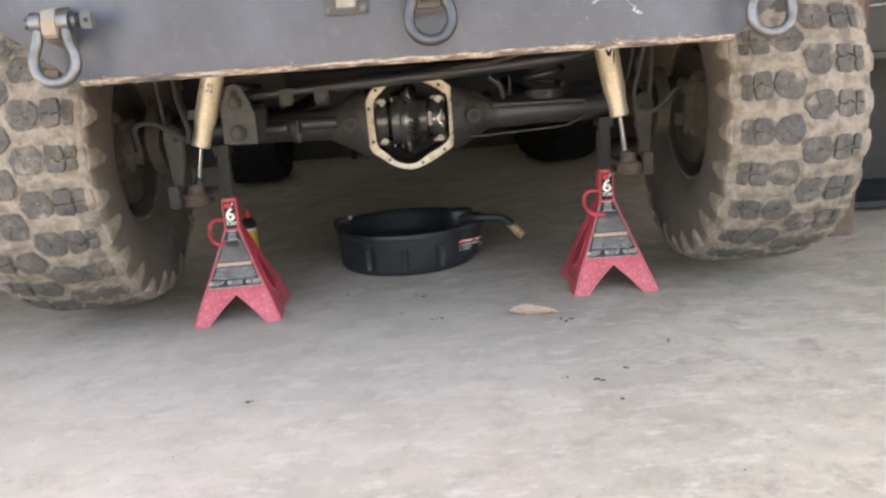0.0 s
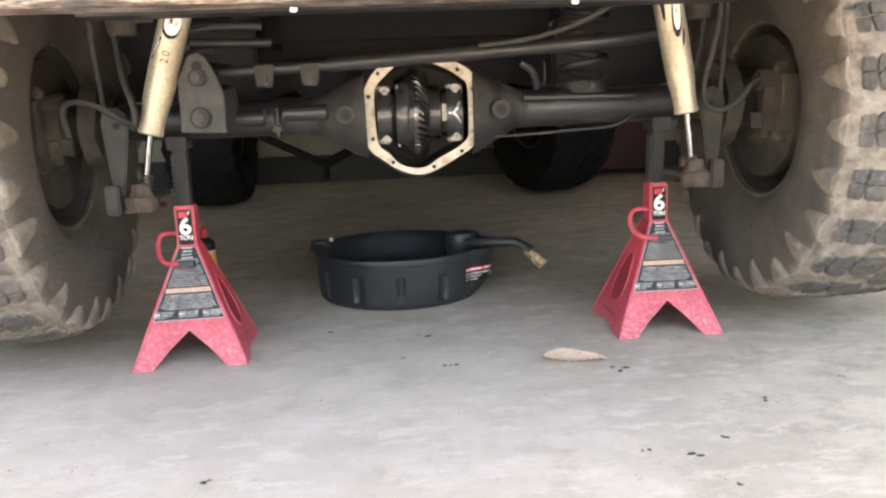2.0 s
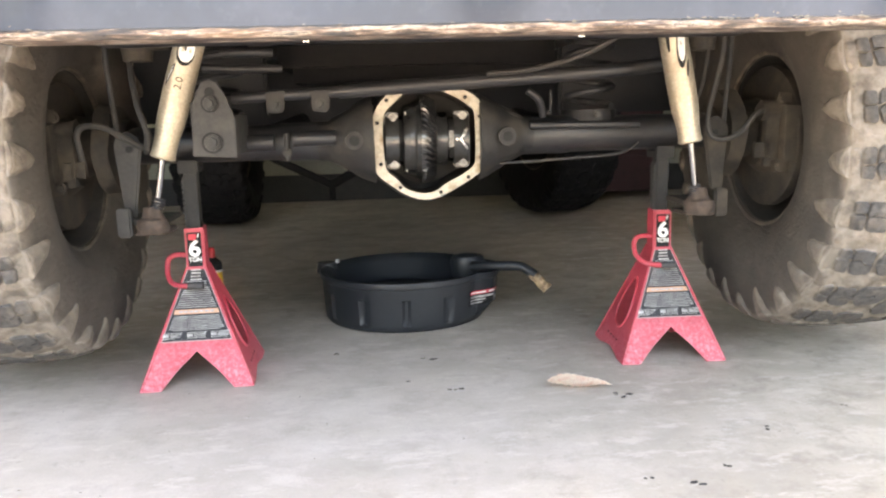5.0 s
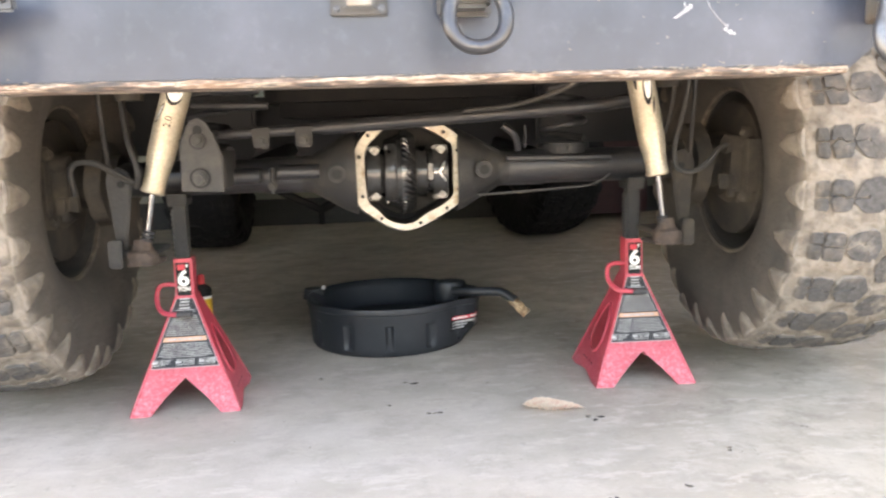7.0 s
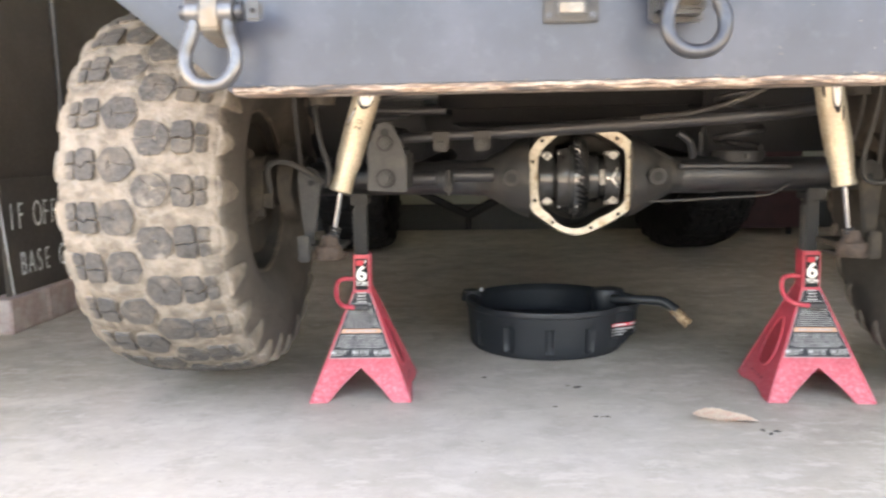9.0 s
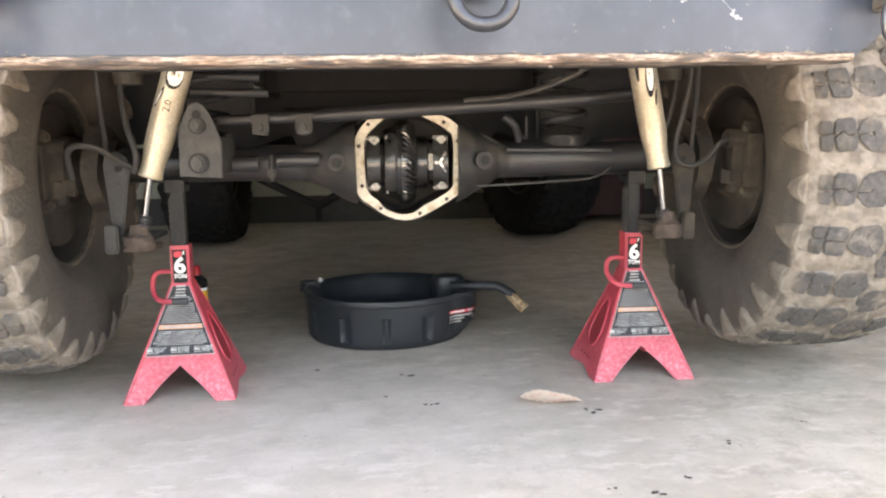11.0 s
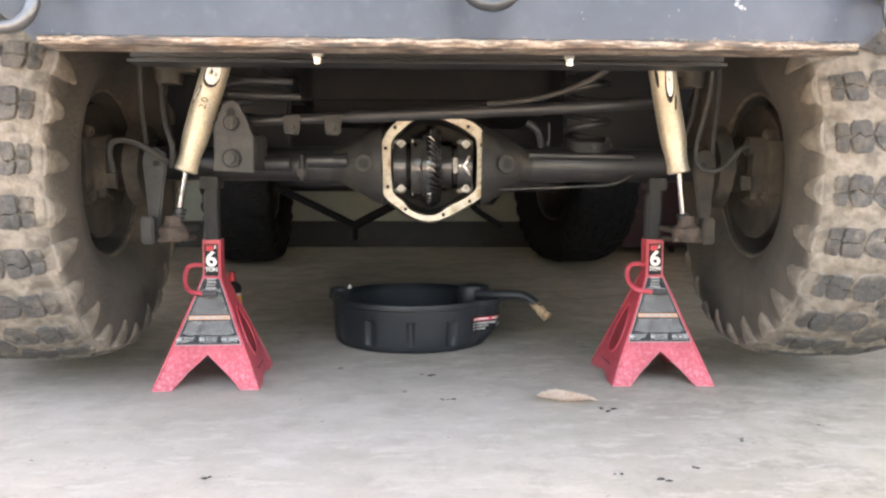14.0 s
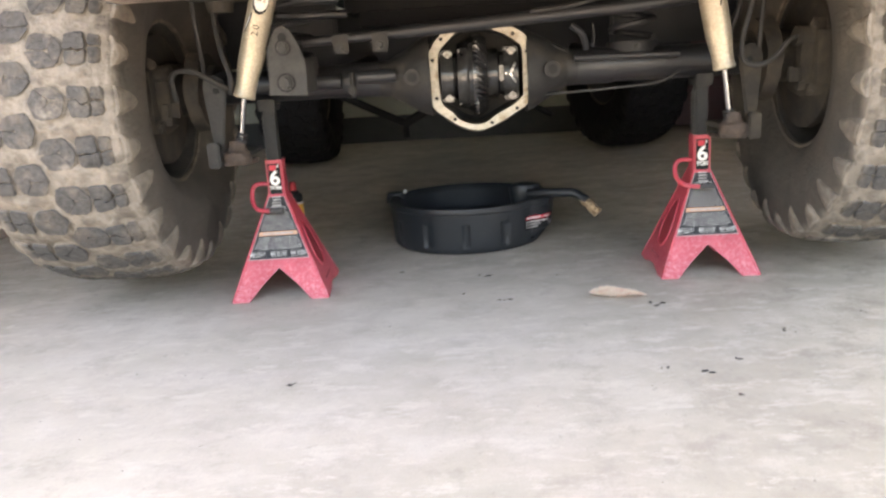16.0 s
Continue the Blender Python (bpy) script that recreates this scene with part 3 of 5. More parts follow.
# ---- tyres and wheels ----
def tyre_mesh():
    """Mud-terrain tyre round the x axis: carcass, tread blocks split by sipes, and side biters."""
    verts, faces = [], []

    def crown(u):
        return TYRE_R - CROWN_DROP * (abs(u) / TREAD_W) ** 3

    prof = [(-0.125, 0.205), (-0.15, 0.222), (-0.176, 0.27), (-0.189, 0.33), (-0.187, 0.385), (-0.178, 0.42)]
    prof += [(u, crown(u) - 0.0088) for u in np.linspace(-TREAD_W + 0.004, TREAD_W - 0.004, 49)]
    prof += [(-u, r) for u, r in reversed(prof[:6])]
    n = 448
    for k in range(n):
        a = 2 * math.pi * k / n
        for u, r in prof:
            y, z = r * math.cos(a), r * math.sin(a)
            lump = 0.0
            if r > 0.4:
                # mud squeezed up between the rows of blocks, cracked and uneven
                row = a * 26 / (2 * math.pi) - 0.25 * (1 + math.tanh(u / 0.012))
                lump = -0.0034 * math.cos(2 * math.pi * row + 2.2 * noise.noise((u * 14, y * 14, z * 14)))
                lump += 0.005 * noise.noise((u * 42, y * 42, z * 42)) + 0.0035 * noise.noise((u * 95, y * 95, z * 95))
            rr = r + lump
            verts.append((u, rr * math.cos(a), rr * math.sin(a)))
    w = len(prof)
    for k in range(n):
        k1 = (k + 1) % n
        for i in range(w - 1):
            faces.append((k * w + i, k * w + i + 1, k1 * w + i + 1, k1 * w + i))

    def rounded(poly, rounds=2):
        """Corner cutting, for moulded and worn outlines."""
        for _ in range(rounds):
            out = []
            for k, (u, v) in enumerate(poly):
                u1, v1 = poly[(k + 1) % len(poly)]
                out += [(u * 0.86 + u1 * 0.14, v * 0.86 + v1 * 0.14), (u * 0.14 + u1 * 0.86, v * 0.14 + v1 * 0.86)]
            poly = out
        return [(u + rnd.uniform(-0.0014, 0.0014), v + rnd.uniform(-0.0014, 0.0014)) for u, v in poly]

    def block(poly, h, taper=0.93, sink=0.024, flare=1.1, rounds=2):
        """poly: corners (u, v) across and along the tread."""
        poly = rounded(poly, rounds)
        cu = sum(p[0] for p in poly) / len(poly)
        cv = sum(p[1] for p in poly) / len(poly)
        base = len(verts)
        m = len(poly)
        for grow, rise in ((flare, -sink), (1.0 + (flare - 1) * 0.5, h - 0.008), (0.995, h - 0.0025), (taper, h)):
            for u, v in poly:
                uu, vv = cu + (u - cu) * grow, cv + (v - cv) * grow
                a, r = vv / TYRE_R, crown(max(-TREAD_W, min(TREAD_W, uu))) + rise
                verts.append((uu, r * math.cos(a), r * math.sin(a)))
        for j in range(3):
            for k in range(m):
                faces.append((base + j * m + k, base + j * m + (k + 1) % m, base + (j + 1) * m + (k + 1) % m, base + (j + 1) * m + k))
        faces.append(tuple(base + 3 * m + k for k in range(m)))

    carcass = (verts, faces)
    verts, faces = [], []
    rnd = random.Random(4)
    count = 26
    pitch = 2 * math.pi * TYRE_R / count
    for side in (-1, 1):
        for i in range(count):
            v0 = (i + (0.5 if side > 0 else 0.0)) * pitch
            j = [rnd.uniform(-0.003, 0.003) for _ in range(8)]

            def put(poly, h, *rest):
                block([(side * (u + (u - 0.5 * (poly[0][0] + poly[2][0])) * 0.07), v0 + v * 1.0) for u, v in poly], h, *rest)

            # six-sided centre block: a foot, and three pads parted by a Y-shaped groove
            hexa = [(-0.004, 0.002), (0.012, -0.037), (0.056, -0.036), (0.078, -0.006), (0.062, 0.035), (0.014, 0.038)]
            hexa = [(u + rnd.uniform(-0.004, 0.004), v + rnd.uniform(-0.004, 0.004)) for u, v in hexa]
            hh = rnd.uniform(-0.003, -0.0005)
            put(hexa, hh - 0.0032, 0.95, 0.02, 1.1, 1)
            mid = (0.040 + rnd.uniform(-0.01, 0.01), rnd.uniform(-0.009, 0.009))
            start = rnd.choice((0, 1))
            for q in range(3):
                quad = [mid] + [hexa[(2 * q + start + k) % 6] for k in range(3)]
                cx = sum(p[0] for p in quad) / 4
                cy = sum(p[1] for p in quad) / 4
                put([(cx + (x - cx) * 0.985, cy + (y - cy) * 0.985) for x, y in quad], hh + rnd.uniform(-0.0008, 0.0), 0.96, 0.012, 1.0, 1)
            # inner lug, split by a zigzag sipe
            z1, z2, z3 = rnd.uniform(-0.008, 0.0), rnd.uniform(0.0, 0.009), rnd.uniform(-0.006, 0.003)
            lug = rnd.uniform(-0.002, 0.0)
            put([(0.083, -0.034 + j[3]), (0.119, -0.035 + j[4]), (0.124, z3), (0.108, z2), (0.098, z1), (0.081, z1 + 0.003)], lug, 0.95, 0.024, 1.06)
            put([(0.081, z1 + 0.006), (0.098, z1 + 0.003), (0.108, z2 + 0.003), (0.124, z3 + 0.003), (0.12, 0.034 + j[5]), (0.083, 0.033 + j[6])], lug, 0.95, 0.024, 1.06)
            # outer lug in two pads, and the mud-covered shoulder bar
            z1 = rnd.uniform(-0.006, 0.006)
            lug = rnd.uniform(-0.0035, -0.0005)
            put([(0.129, -0.033 + j[4]), (0.151, -0.031), (0.152, z1 - 0.001), (0.128, z1 - 0.0015)], lug, 0.93, 0.024, 1.08)
            put([(0.128, z1 + 0.0015), (0.152, z1 + 0.002), (0.15, 0.031), (0.129, 0.032 + j[5])], lug, 0.93, 0.024, 1.08)
            put([(0.15, -0.033), (0.1705, -0.032), (0.1705, 0.031), (0.15, 0.032)], -0.0075 + rnd.uniform(-0.002, 0.002), 0.8, 0.02, 1.15)
            # side biter: a rounded tooth running down the shoulder, every second one shorter
            base = len(verts)
            low = rnd.uniform(0.362, 0.372) if i % 2 else rnd.uniform(0.385, 0.398)
            lean = rnd.uniform(-0.012, 0.012)
            rows = 7
            for q in range(rows):
                f = q / (rows - 1)
                r = (crown(TREAD_W) - 0.008) * (1 - f) + low * f
                hw = 0.031 * (1 - f) ** 0.75 + 0.006 + rnd.uniform(-0.003, 0.003)
                u0 = TREAD_W - 0.003 + 0.0165 * math.sin(min(1.0, f * 1.25) * math.pi / 2)
                for cc, out_by in ((-1.08, -0.01), (-0.92, 0.006), (-0.4, 0.0105), (0.4, 0.0105), (0.92, 0.006), (1.08, -0.01)):
                    a = (v0 + cc * hw + lean * f + j[5]) / TYRE_R
                    uu = u0 + out_by * (1 - 0.5 * f ** 2) + rnd.uniform(-0.0012, 0.0012)
                    verts.append((side * uu, r * math.cos(a), r * math.sin(a)))
            for q in range(rows - 1):
                for c in range(5):
                    b = base + q * 6 + c
                    faces.append((b, b + 1, b + 7, b + 6))
            faces.append(tuple(base + c for c in range(6)))
            faces.append(tuple(base + (rows - 1) * 6 + c for c in range(6)))
    out = []
    for name, (vs, fs) in (("tyre", carcass), ("tread", (verts, faces))):
        me = bpy.data.meshes.new(name)
        me.from_pydata(vs, [], fs)
        bm = bmesh.new()
        bm.from_mesh(me)
        bmesh.ops.recalc_face_normals(bm, faces=bm.faces)
        bm.to_mesh(me)
        bm.free()
        out.append(me)
    for me in out:
        for p in me.polygons:
            p.use_smooth = True
    out[1].set_sharp_from_angle(angle=radians(62))
    return out


def rim_mesh():
    """Dusty steel rim round the x axis, its open side towards +x."""
    bm = bmesh.new()
    prof = [(0.128, 0.222), (0.132, 0.214), (0.125, 0.203), (0.1, 0.2), (0.06, 0.188), (-0.04, 0.188), (-0.06, 0.175), (-0.07, 0.06), (-0.09, 0.05), (-0.09, 0.0001),
            (-0.1, 0.0001), (-0.1, 0.055), (-0.085, 0.18), (-0.06, 0.196), (-0.12, 0.21), (-0.13, 0.222)]
    lathe(bm, prof, 64, Matrix.Rotation(radians(90), 4, "Y"), True)
    return finish("wheel", bm, dusty_steel, True)


(TYRE, TREAD), RIM = tyre_mesh(), rim_mesh()
bm = bmesh.new()
lathe(bm, [(0.128, 0.206), (0.136, 0.205), (0.139, 0.21), (0.137, 0.217), (0.128, 0.219)], 72, Matrix.Rotation(radians(90), 4, "Y"), True)
for v in bm.verts:
    v.co += 0.002 * noise.noise_vector(v.co * 30)
RIM_LIP = finish("rim_lip", bm, rim_dust, True)
# Front tyres share the meshes; near-black colour holds their deep shade.
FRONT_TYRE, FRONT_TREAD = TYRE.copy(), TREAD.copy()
for me, mt in ((TYRE, tyre_m), (TREAD, tread_m), (FRONT_TYRE, deep_shade_m), (FRONT_TREAD, deep_shade_m)):
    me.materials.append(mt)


def wheel(parent, at, turn, label, tyre=None, tread=None, look_of="muddy off-road tyre with tan mud between its tread blocks"):
    """turn: degrees about z; 0 has the open side of the rim towards +x."""
    rim = new("wheel", RIM)
    rim.parent = parent
    rim.matrix_parent_inverse = parent.matrix_world.inverted()
    rim.matrix_basis = pose(*at, 0, 0, turn) @ pose(0, 0, 0, 17)
    ty = new("tyre", tyre or TYRE)
    tb = new("tread", tread or TREAD)
    lip = new("rim_lip", RIM_LIP)
    ty.parent = tb.parent = lip.parent = rim
    tagged(ty, look_of)
    tagged(tb, "rubber tread blocks caked with tan mud", kind="stuff")
    return tagged(rim, label)


# ---- the off-road vehicle, seen from behind ----
car = thing("off_road_vehicle", (0.0, 3.7, 0.0), "muddy slate-grey off-road vehicle raised on red jack stands, differential cover removed", "vehicle")
AX, AZ = 2.515, 0.553
RING_Y = 2.452

# bumper: folded plate with cut-off lower corners
bm = bmesh.new()
plate(bm, [(-0.62, 0.7355), (0.66, 0.7355), (0.86, 0.895), (0.86, 0.906), (-0.82, 0.906), (-0.82, 0.895)], 0.012, Matrix.Translation((0, 1.68, 0)), 0.003)
box(bm, -0.8, 0.84, 1.693, 1.86, 0.894, 0.905)
bumper = part("bumper", bm, bumper_m, car, "slate-blue painted steel plate bumper with worn lower edge")
bm = bmesh.new()
n = 130
rows = []
for k in range(n + 1):
    x = -0.622 + 1.284 * k / n
    wob = 0.0022 * noise.noise((x * 25, 0.3, 0)) + 0.0014 * noise.noise((x * 90, 2.3, 0))
    rows.append([bm.verts.new(c) for c in ((x, 1.6795, 0.7365 + 1.3 * wob), (x, 1.6788 - 0.5 * wob, 0.731), (x, 1.683, 0.7248 + 0.6 * wob), (x, 1.75, 0.7242), (x, 1.75, 0.73), (x, 1.694, 0.7355))])
for a, b in zip(rows, rows[1:]):
    for k in range(6):
        bm.faces.new((a[k], a[(k + 1) % 6], b[(k + 1) % 6], b[k]))
bm.faces.new(rows[0])
bm.faces.new(rows[-1][::-1])
part("bottom_lip", bm, lip_m, bumper, "rusty folded lower edge with chipped paint")
for s, x0, x1 in ((-1, -0.622, -0.822), (1, 0.662, 0.862)):
    bm = bmesh.new()
    plate(bm, [(x0, 0.7235), (x0 - s * 0.004, 0.7355), (x1 - s * 0.004, 0.895), (x1, 0.888)] if s > 0 else [(x0, 0.7235), (x1, 0.888), (x1 - s * 0.004, 0.895), (x0 - s * 0.004, 0.7355)], 0.06, Matrix.Translation((0, 1.694, 0)))
    part("corner_return", bm, bumper_m, bumper)
# small plate with four screws and a slot
bm = bmesh.new()
box(bm, -0.135, -0.052, 1.672, 1.6795, 0.823, 0.891, 0.002)
mount = part("mounting_plate", bm, grey_plate, bumper, "screwed-on plate with an oblong socket")
for x in (-0.126, -0.061):
    for z in (0.833, 0.881):
        part("screw", hexbolt(bmesh.new(), (x, 1.672, z), (0, -1, 0), 0.004, 0.003), shackle_dark, mount)
bm = bmesh.new()
box(bm, -0.116, -0.07, 1.6655, 1.672, 0.832, 0.855, 0.003)
part("socket_frame", bm, black_steel, mount)
bm = bmesh.new()
box(bm, -0.111, -0.075, 1.662, 1.6655, 0.836, 0.851, 0.0015)
part("socket_cover", bm, tab_m, mount)
# paint scratches
bm = bmesh.new()
tube(bm, [(0.424, 1.6795, 0.86), (0.436, 1.6795, 0.832), (0.448, 1.6795, 0.815), (0.466, 1.6795, 0.797)], lambda f: 0.0003 + 0.0005 * f, 6)
for k in range(9):
    a, b = random.gauss(0, 0.004), random.gauss(0, 0.004)
    box(bm, 0.465 + a, 0.469 + a, 1.6793 - 0.0001 * k, 1.6805, 0.7925 + b, 0.796 + b)
for k in range(6):
    a = k * 0.0045
    box(bm, 0.382 + a, 0.387 + a, 1.6793 - 0.0001 * k, 1.6805, 0.812 + a * 0.6, 0.8145 + a * 0.8)
box(bm, 0.3975, 0.399, 1.6788, 1.6805, 0.826, 0.836)
part("scratch", bm, scrape_m, bumper, "bright scraped-through paint scratches")
bm = bmesh.new()
rnd = random.Random(12)
for k in range(60):
    x = rnd.choice((rnd.uniform(0.3, 0.64), rnd.uniform(-0.6, 0.64), rnd.uniform(0.38, 0.6)))
    z = 0.737 + abs(rnd.gauss(0, 0.003))
    s = rnd.uniform(0.0004, 0.0012)
    box(bm, x - s * rnd.uniform(1, 3.5), x + s * rnd.uniform(1, 3), 1.6788 - 0.00001 * k, 1.6802, z - s, z + s, 0, Matrix.Translation((x, 0, z)) @ Matrix.Rotation(rnd.uniform(-0.5, 0.5), 4, "Y") @ Matrix.Translation((-x, 0, -z)))
for k in range(16):
    x, z = rnd.uniform(0.2, 0.66), rnd.uniform(0.745, 0.86)
    box(bm, x - 0.001, x + 0.001, 1.679, 1.6802, z - 0.0009, z + 0.0009)
tagged(part("chipped_paint", bm, tab_m, bumper, "pale chips along the lower edge"), kind="stuff")


def shackle(x, y, top, material, label, tab_mat):
    """Bow shackle hanging from a welded tab, pin across; the top of its pin at height top."""
    bm = bmesh.new()
    z = top
    pts = [(-0.028, 0, 0.012), (-0.028, 0, -0.012), (-0.034, 0, -0.04), (-0.043, 0, -0.066), (-0.041, 0, -0.092), (-0.024, 0, -0.112), (0.0, 0, -0.118),
           (0.024, 0, -0.112), (0.041, 0, -0.092), (0.043, 0, -0.066), (0.034, 0, -0.04), (0.028, 0, -0.012), (0.028, 0, 0.012)]
    tube(bm, [(x + a * 0.88, y - 0.012 + 0.02 * (c / 0.12), z + c * 0.92) for a, b, c in pts], 0.0102, 14, 5)
    for sx in (-0.0248, 0.0248):
        rod(bm, (x + sx - 0.0105, y - 0.01, z), (x + sx + 0.0105, y - 0.01, z), 0.019, 0.019, 24)
    bow = part("shackle", bm, material, car, label)
    bm = bmesh.new()
    rod(bm, (x - 0.046, y - 0.01, z), (x + 0.05, y - 0.01, z), 0.0105, 0.0105, 20)
    rod(bm, (x + 0.04, y - 0.01, z), (x + 0.048, y - 0.01, z), 0.015, 0.015, 20)
    box(bm, x + 0.05, x + 0.078, y - 0.015, y - 0.005, z - 0.015, z + 0.015, 0.004)
    part("pin", bm, shackle_dark, bow, "screw pin with drilled flat head")
    # raised black disc for the shade in the drilled hole
    bm = bmesh.new()
    rod(bm, (x + 0.064, y - 0.0165, z), (x + 0.064, y - 0.0035, z), 0.004, 0.004, 12)
    part("pin_hole", bm, decal_black, bow)
    bm = bmesh.new()
    outline = [(y - 0.024, z - 0.026), (y - 0.03, z - 0.005), (y - 0.02, z + 0.022), (1.679, z + 0.03), (1.679, z - 0.045), (y - 0.008, z - 0.036)]
    front = [bm.verts.new((x - 0.0155, a, b)) for a, b in outline]
    back = [bm.verts.new((x + 0.0155, a, b)) for a, b in outline]
    bm.faces.new(front)
    bm.faces.new(back[::-1])
    for k in range(len(outline)):
        bm.faces.new((front[k], front[(k + 1) % len(outline)], back[(k + 1) % len(outline)], back[k]))
    bmesh.ops.bevel(bm, geom=bm.edges[:], offset=0.003, segments=2, affect="EDGES")
    part("tab", bm, tab_mat, bow, "bare worn steel tab")
    return bow


shackle(-0.628, 1.625, 0.843, shackle_m, "galvanised bow shackle on the bumper", tab_m)
shackle(0.7, 1.625, 0.842, shackle_m, "galvanised bow shackle on the bumper", tab_m)
shackle(0.064, 1.575, 0.871, shackle_dark, "dark steel bow shackle in the receiver hitch", tab_m)
bm = bmesh.new()
box(bm, 0.024, 0.09, 1.6, 1.679, 0.822, 0.892, 0.006)
receiver = part("receiver_block", bm, black_steel, car, "black receiver hitch block")
bm = bmesh.new()
box(bm, 0.018, 0.096, 1.64, 1.656, 0.815, 0.9, 0.004)
part("collar", bm, black_steel, receiver)
bm = bmesh.new()
rod(bm, (0.008, 1.63, 0.862), (0.024, 1.63, 0.862), 0.009)
part("hitch_pin", bm, bright_bolt, receiver, "bright hitch pin end")

# tailgate strip over the bumper
bm = bmesh.new()
box(bm, -0.74, 0.74, 1.83, 1.9, 0.9055, 1.75, 0.015)
part("tailgate", bm, under_paint, car, "dark tailgate panel")
bm = bmesh.new()
box(bm, -0.476, -0.36, 1.8, 1.83, 0.925, 1.0, 0.003)
lamp = part("number_plate", bm, lamp_lens, car, "pale yellow-white plate above the bumper")
bm = bmesh.new()
for k in range(4):
    box(bm, -0.466 + k * 0.026, -0.448 + k * 0.026, 1.798, 1.7998, 0.94, 0.985)
part("printed_bar", bm, decal_grey, lamp, "grey bars")
bm = bmesh.new()
box(bm, -0.33, -0.238, 1.8, 1.83, 0.925, 0.99, 0.004)
part("reflector", bm, decal_grey, car, "grey plastic reflector block")
bm = bmesh.new()
tube(bm, [(0.43, 1.8, 0.99), (0.425, 1.72, 0.95), (0.412, 1.672, 0.905), (0.4, 1.664, 0.888), (0.386, 1.667, 0.884)], lambda f: 0.011 - 0.005 * f, 12)
part("strap_end", bm, tab_m, car, "tan worn strap end hanging over bumper")
for s in (-1, 1):
    bm = bmesh.new()
    plate(bm, [(s * 0.74, 0.915), (s * 1.1, 1.02), (s * 1.12, 1.16), (s * 0.74, 1.2)] if s > 0 else [(s * 0.74, 0.915), (s * 0.74, 1.2), (s * 1.12, 1.16), (s * 1.1, 1.02)], 1.3, Matrix.Translation((0, 1.86, 0)), 0.01)
    part("fender", bm, under_paint, car)

# body floor, rails and cross-member
bm = bmesh.new()
box(bm, -0.74, 0.74, 1.9, 5.9, 0.9, 1.0, 0.02)
part("body_floor", bm, under_paint, car)
for s in (-1, 1):
    bm = bmesh.new()
    box(bm, s * 0.42 - 0.04, s * 0.42 + 0.04, 1.86, 5.8, 0.8, 0.898, 0.008)
    part("frame_rail", bm, black_steel, car)
bm = bmesh.new()
box(bm, -0.62, 0.6, 2.075, 2.135, 0.757, 0.86, 0.006)
box(bm, -0.62, 0.6, 2.06, 2.14, 0.751, 0.7565)
cross = part("crossmember", bm, under_paint, car)
for x in (-0.239, 0.271):
    bm = bmesh.new()
    box(bm, x - 0.011, x + 0.011, 2.05, 2.0745, 0.7605, 0.772, 0.003)
    rod(bm, (x, 2.055, 0.7605), (x, 2.055, 0.748), 0.008, 0.007, 6)
    part("crossmember_bolt", bm, glint_metal, cross, "bright bolt head")
# Near-black tank: the underbody shade is put into its colour.
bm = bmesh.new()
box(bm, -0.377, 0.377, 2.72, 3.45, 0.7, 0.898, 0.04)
part("fuel_tank", bm, deep_shade_m, car)
for k, (y, z) in enumerate(((2.35, 0.86), (2.5, 0.885))):
    bm = bmesh.new()
    rod(bm, (-0.38, y, z), (0.38, y, z), 0.013)
    part("brake_pipe", bm, black_steel, car)
bm = bmesh.new()
tube(bm, [(-0.52, 2.5, 0.765), (-0.44, 2.5, 0.765), (-0.36, 2.52, 0.765)], 0.012)
tube(bm, [(-0.52, 2.5, 0.73), (-0.44, 2.5, 0.727), (-0.34, 2.52, 0.727)], 0.011)
part("brake_line", bm, black_gloss, car)
bm = bmesh.new()
rod(bm, (0.0, 2.6, 0.56), (0.02, 4.3, 0.7), 0.035, 0.035, 24)
part("driveshaft", bm, under_paint, car)
for s in (-1, 1):
    bm = bmesh.new()
    rod(bm, (s * 0.5, 2.56, 0.53), (s * 0.38, 3.5, 0.6), 0.024, 0.024, 18)
    part("control_arm", bm, under_paint, car)

# Added dark panels hide the pale wall past the axle ends.
for s in (-1, 1):
    bm = bmesh.new()
    box(bm, min(s * 0.44, s * 1.16), max(s * 0.44, s * 1.16), 3.0, 3.03, 0.6, 1.1, 0.01)
    part("dark_fill_panel", bm, under_paint, car)

# rear axle housing
bm = bmesh.new()
prof = [(-0.26, 0.047), (-0.235, 0.048), (-0.23, 0.052), (-0.22, 0.058), (-0.205, 0.066), (-0.19, 0.074), (-0.175, 0.083), (-0.16, 0.091), (-0.145, 0.098), (-0.125, 0.105)]
turn_x = Matrix.Translation((0, AX, AZ)) @ Matrix.Rotation(radians(90), 4, "Y")
lathe(bm, prof, 36, turn_x)
for v in bm.verts:
    if abs(v.co.x) < 0.24:
        v.co += 0.005 * noise.noise_vector(v.co * 22)
axle = part("axle_housing", bm, cast_iron, car, "black cast axle housing with dust and bare patches")

bm = bmesh.new()
lathe(bm, [(-h, r) for h, r in prof], 36, turn_x)
for v in bm.verts:
    v.co += 0.005 * noise.noise_vector(v.co * 22)
part("casting_shoulder", bm, cast_iron, axle)
for s in (-1, 1):
    bm = bmesh.new()
    lathe(bm, [(s * 0.78, 0.043), (s * 0.36, 0.043), (s * 0.35, 0.0462), (s * 0.24, 0.0462)], 36, turn_x)
    part("axle_tube", bm, black_gloss, axle)


def crop(cx, cz):
    """Corner of the cover face, from its drawing units to metres."""
    return ((600 + cx / 3 - 743.4) * 0.001318 + 0.001, 0.413 + (308 - 80 - cz / 3) * 0.001283)


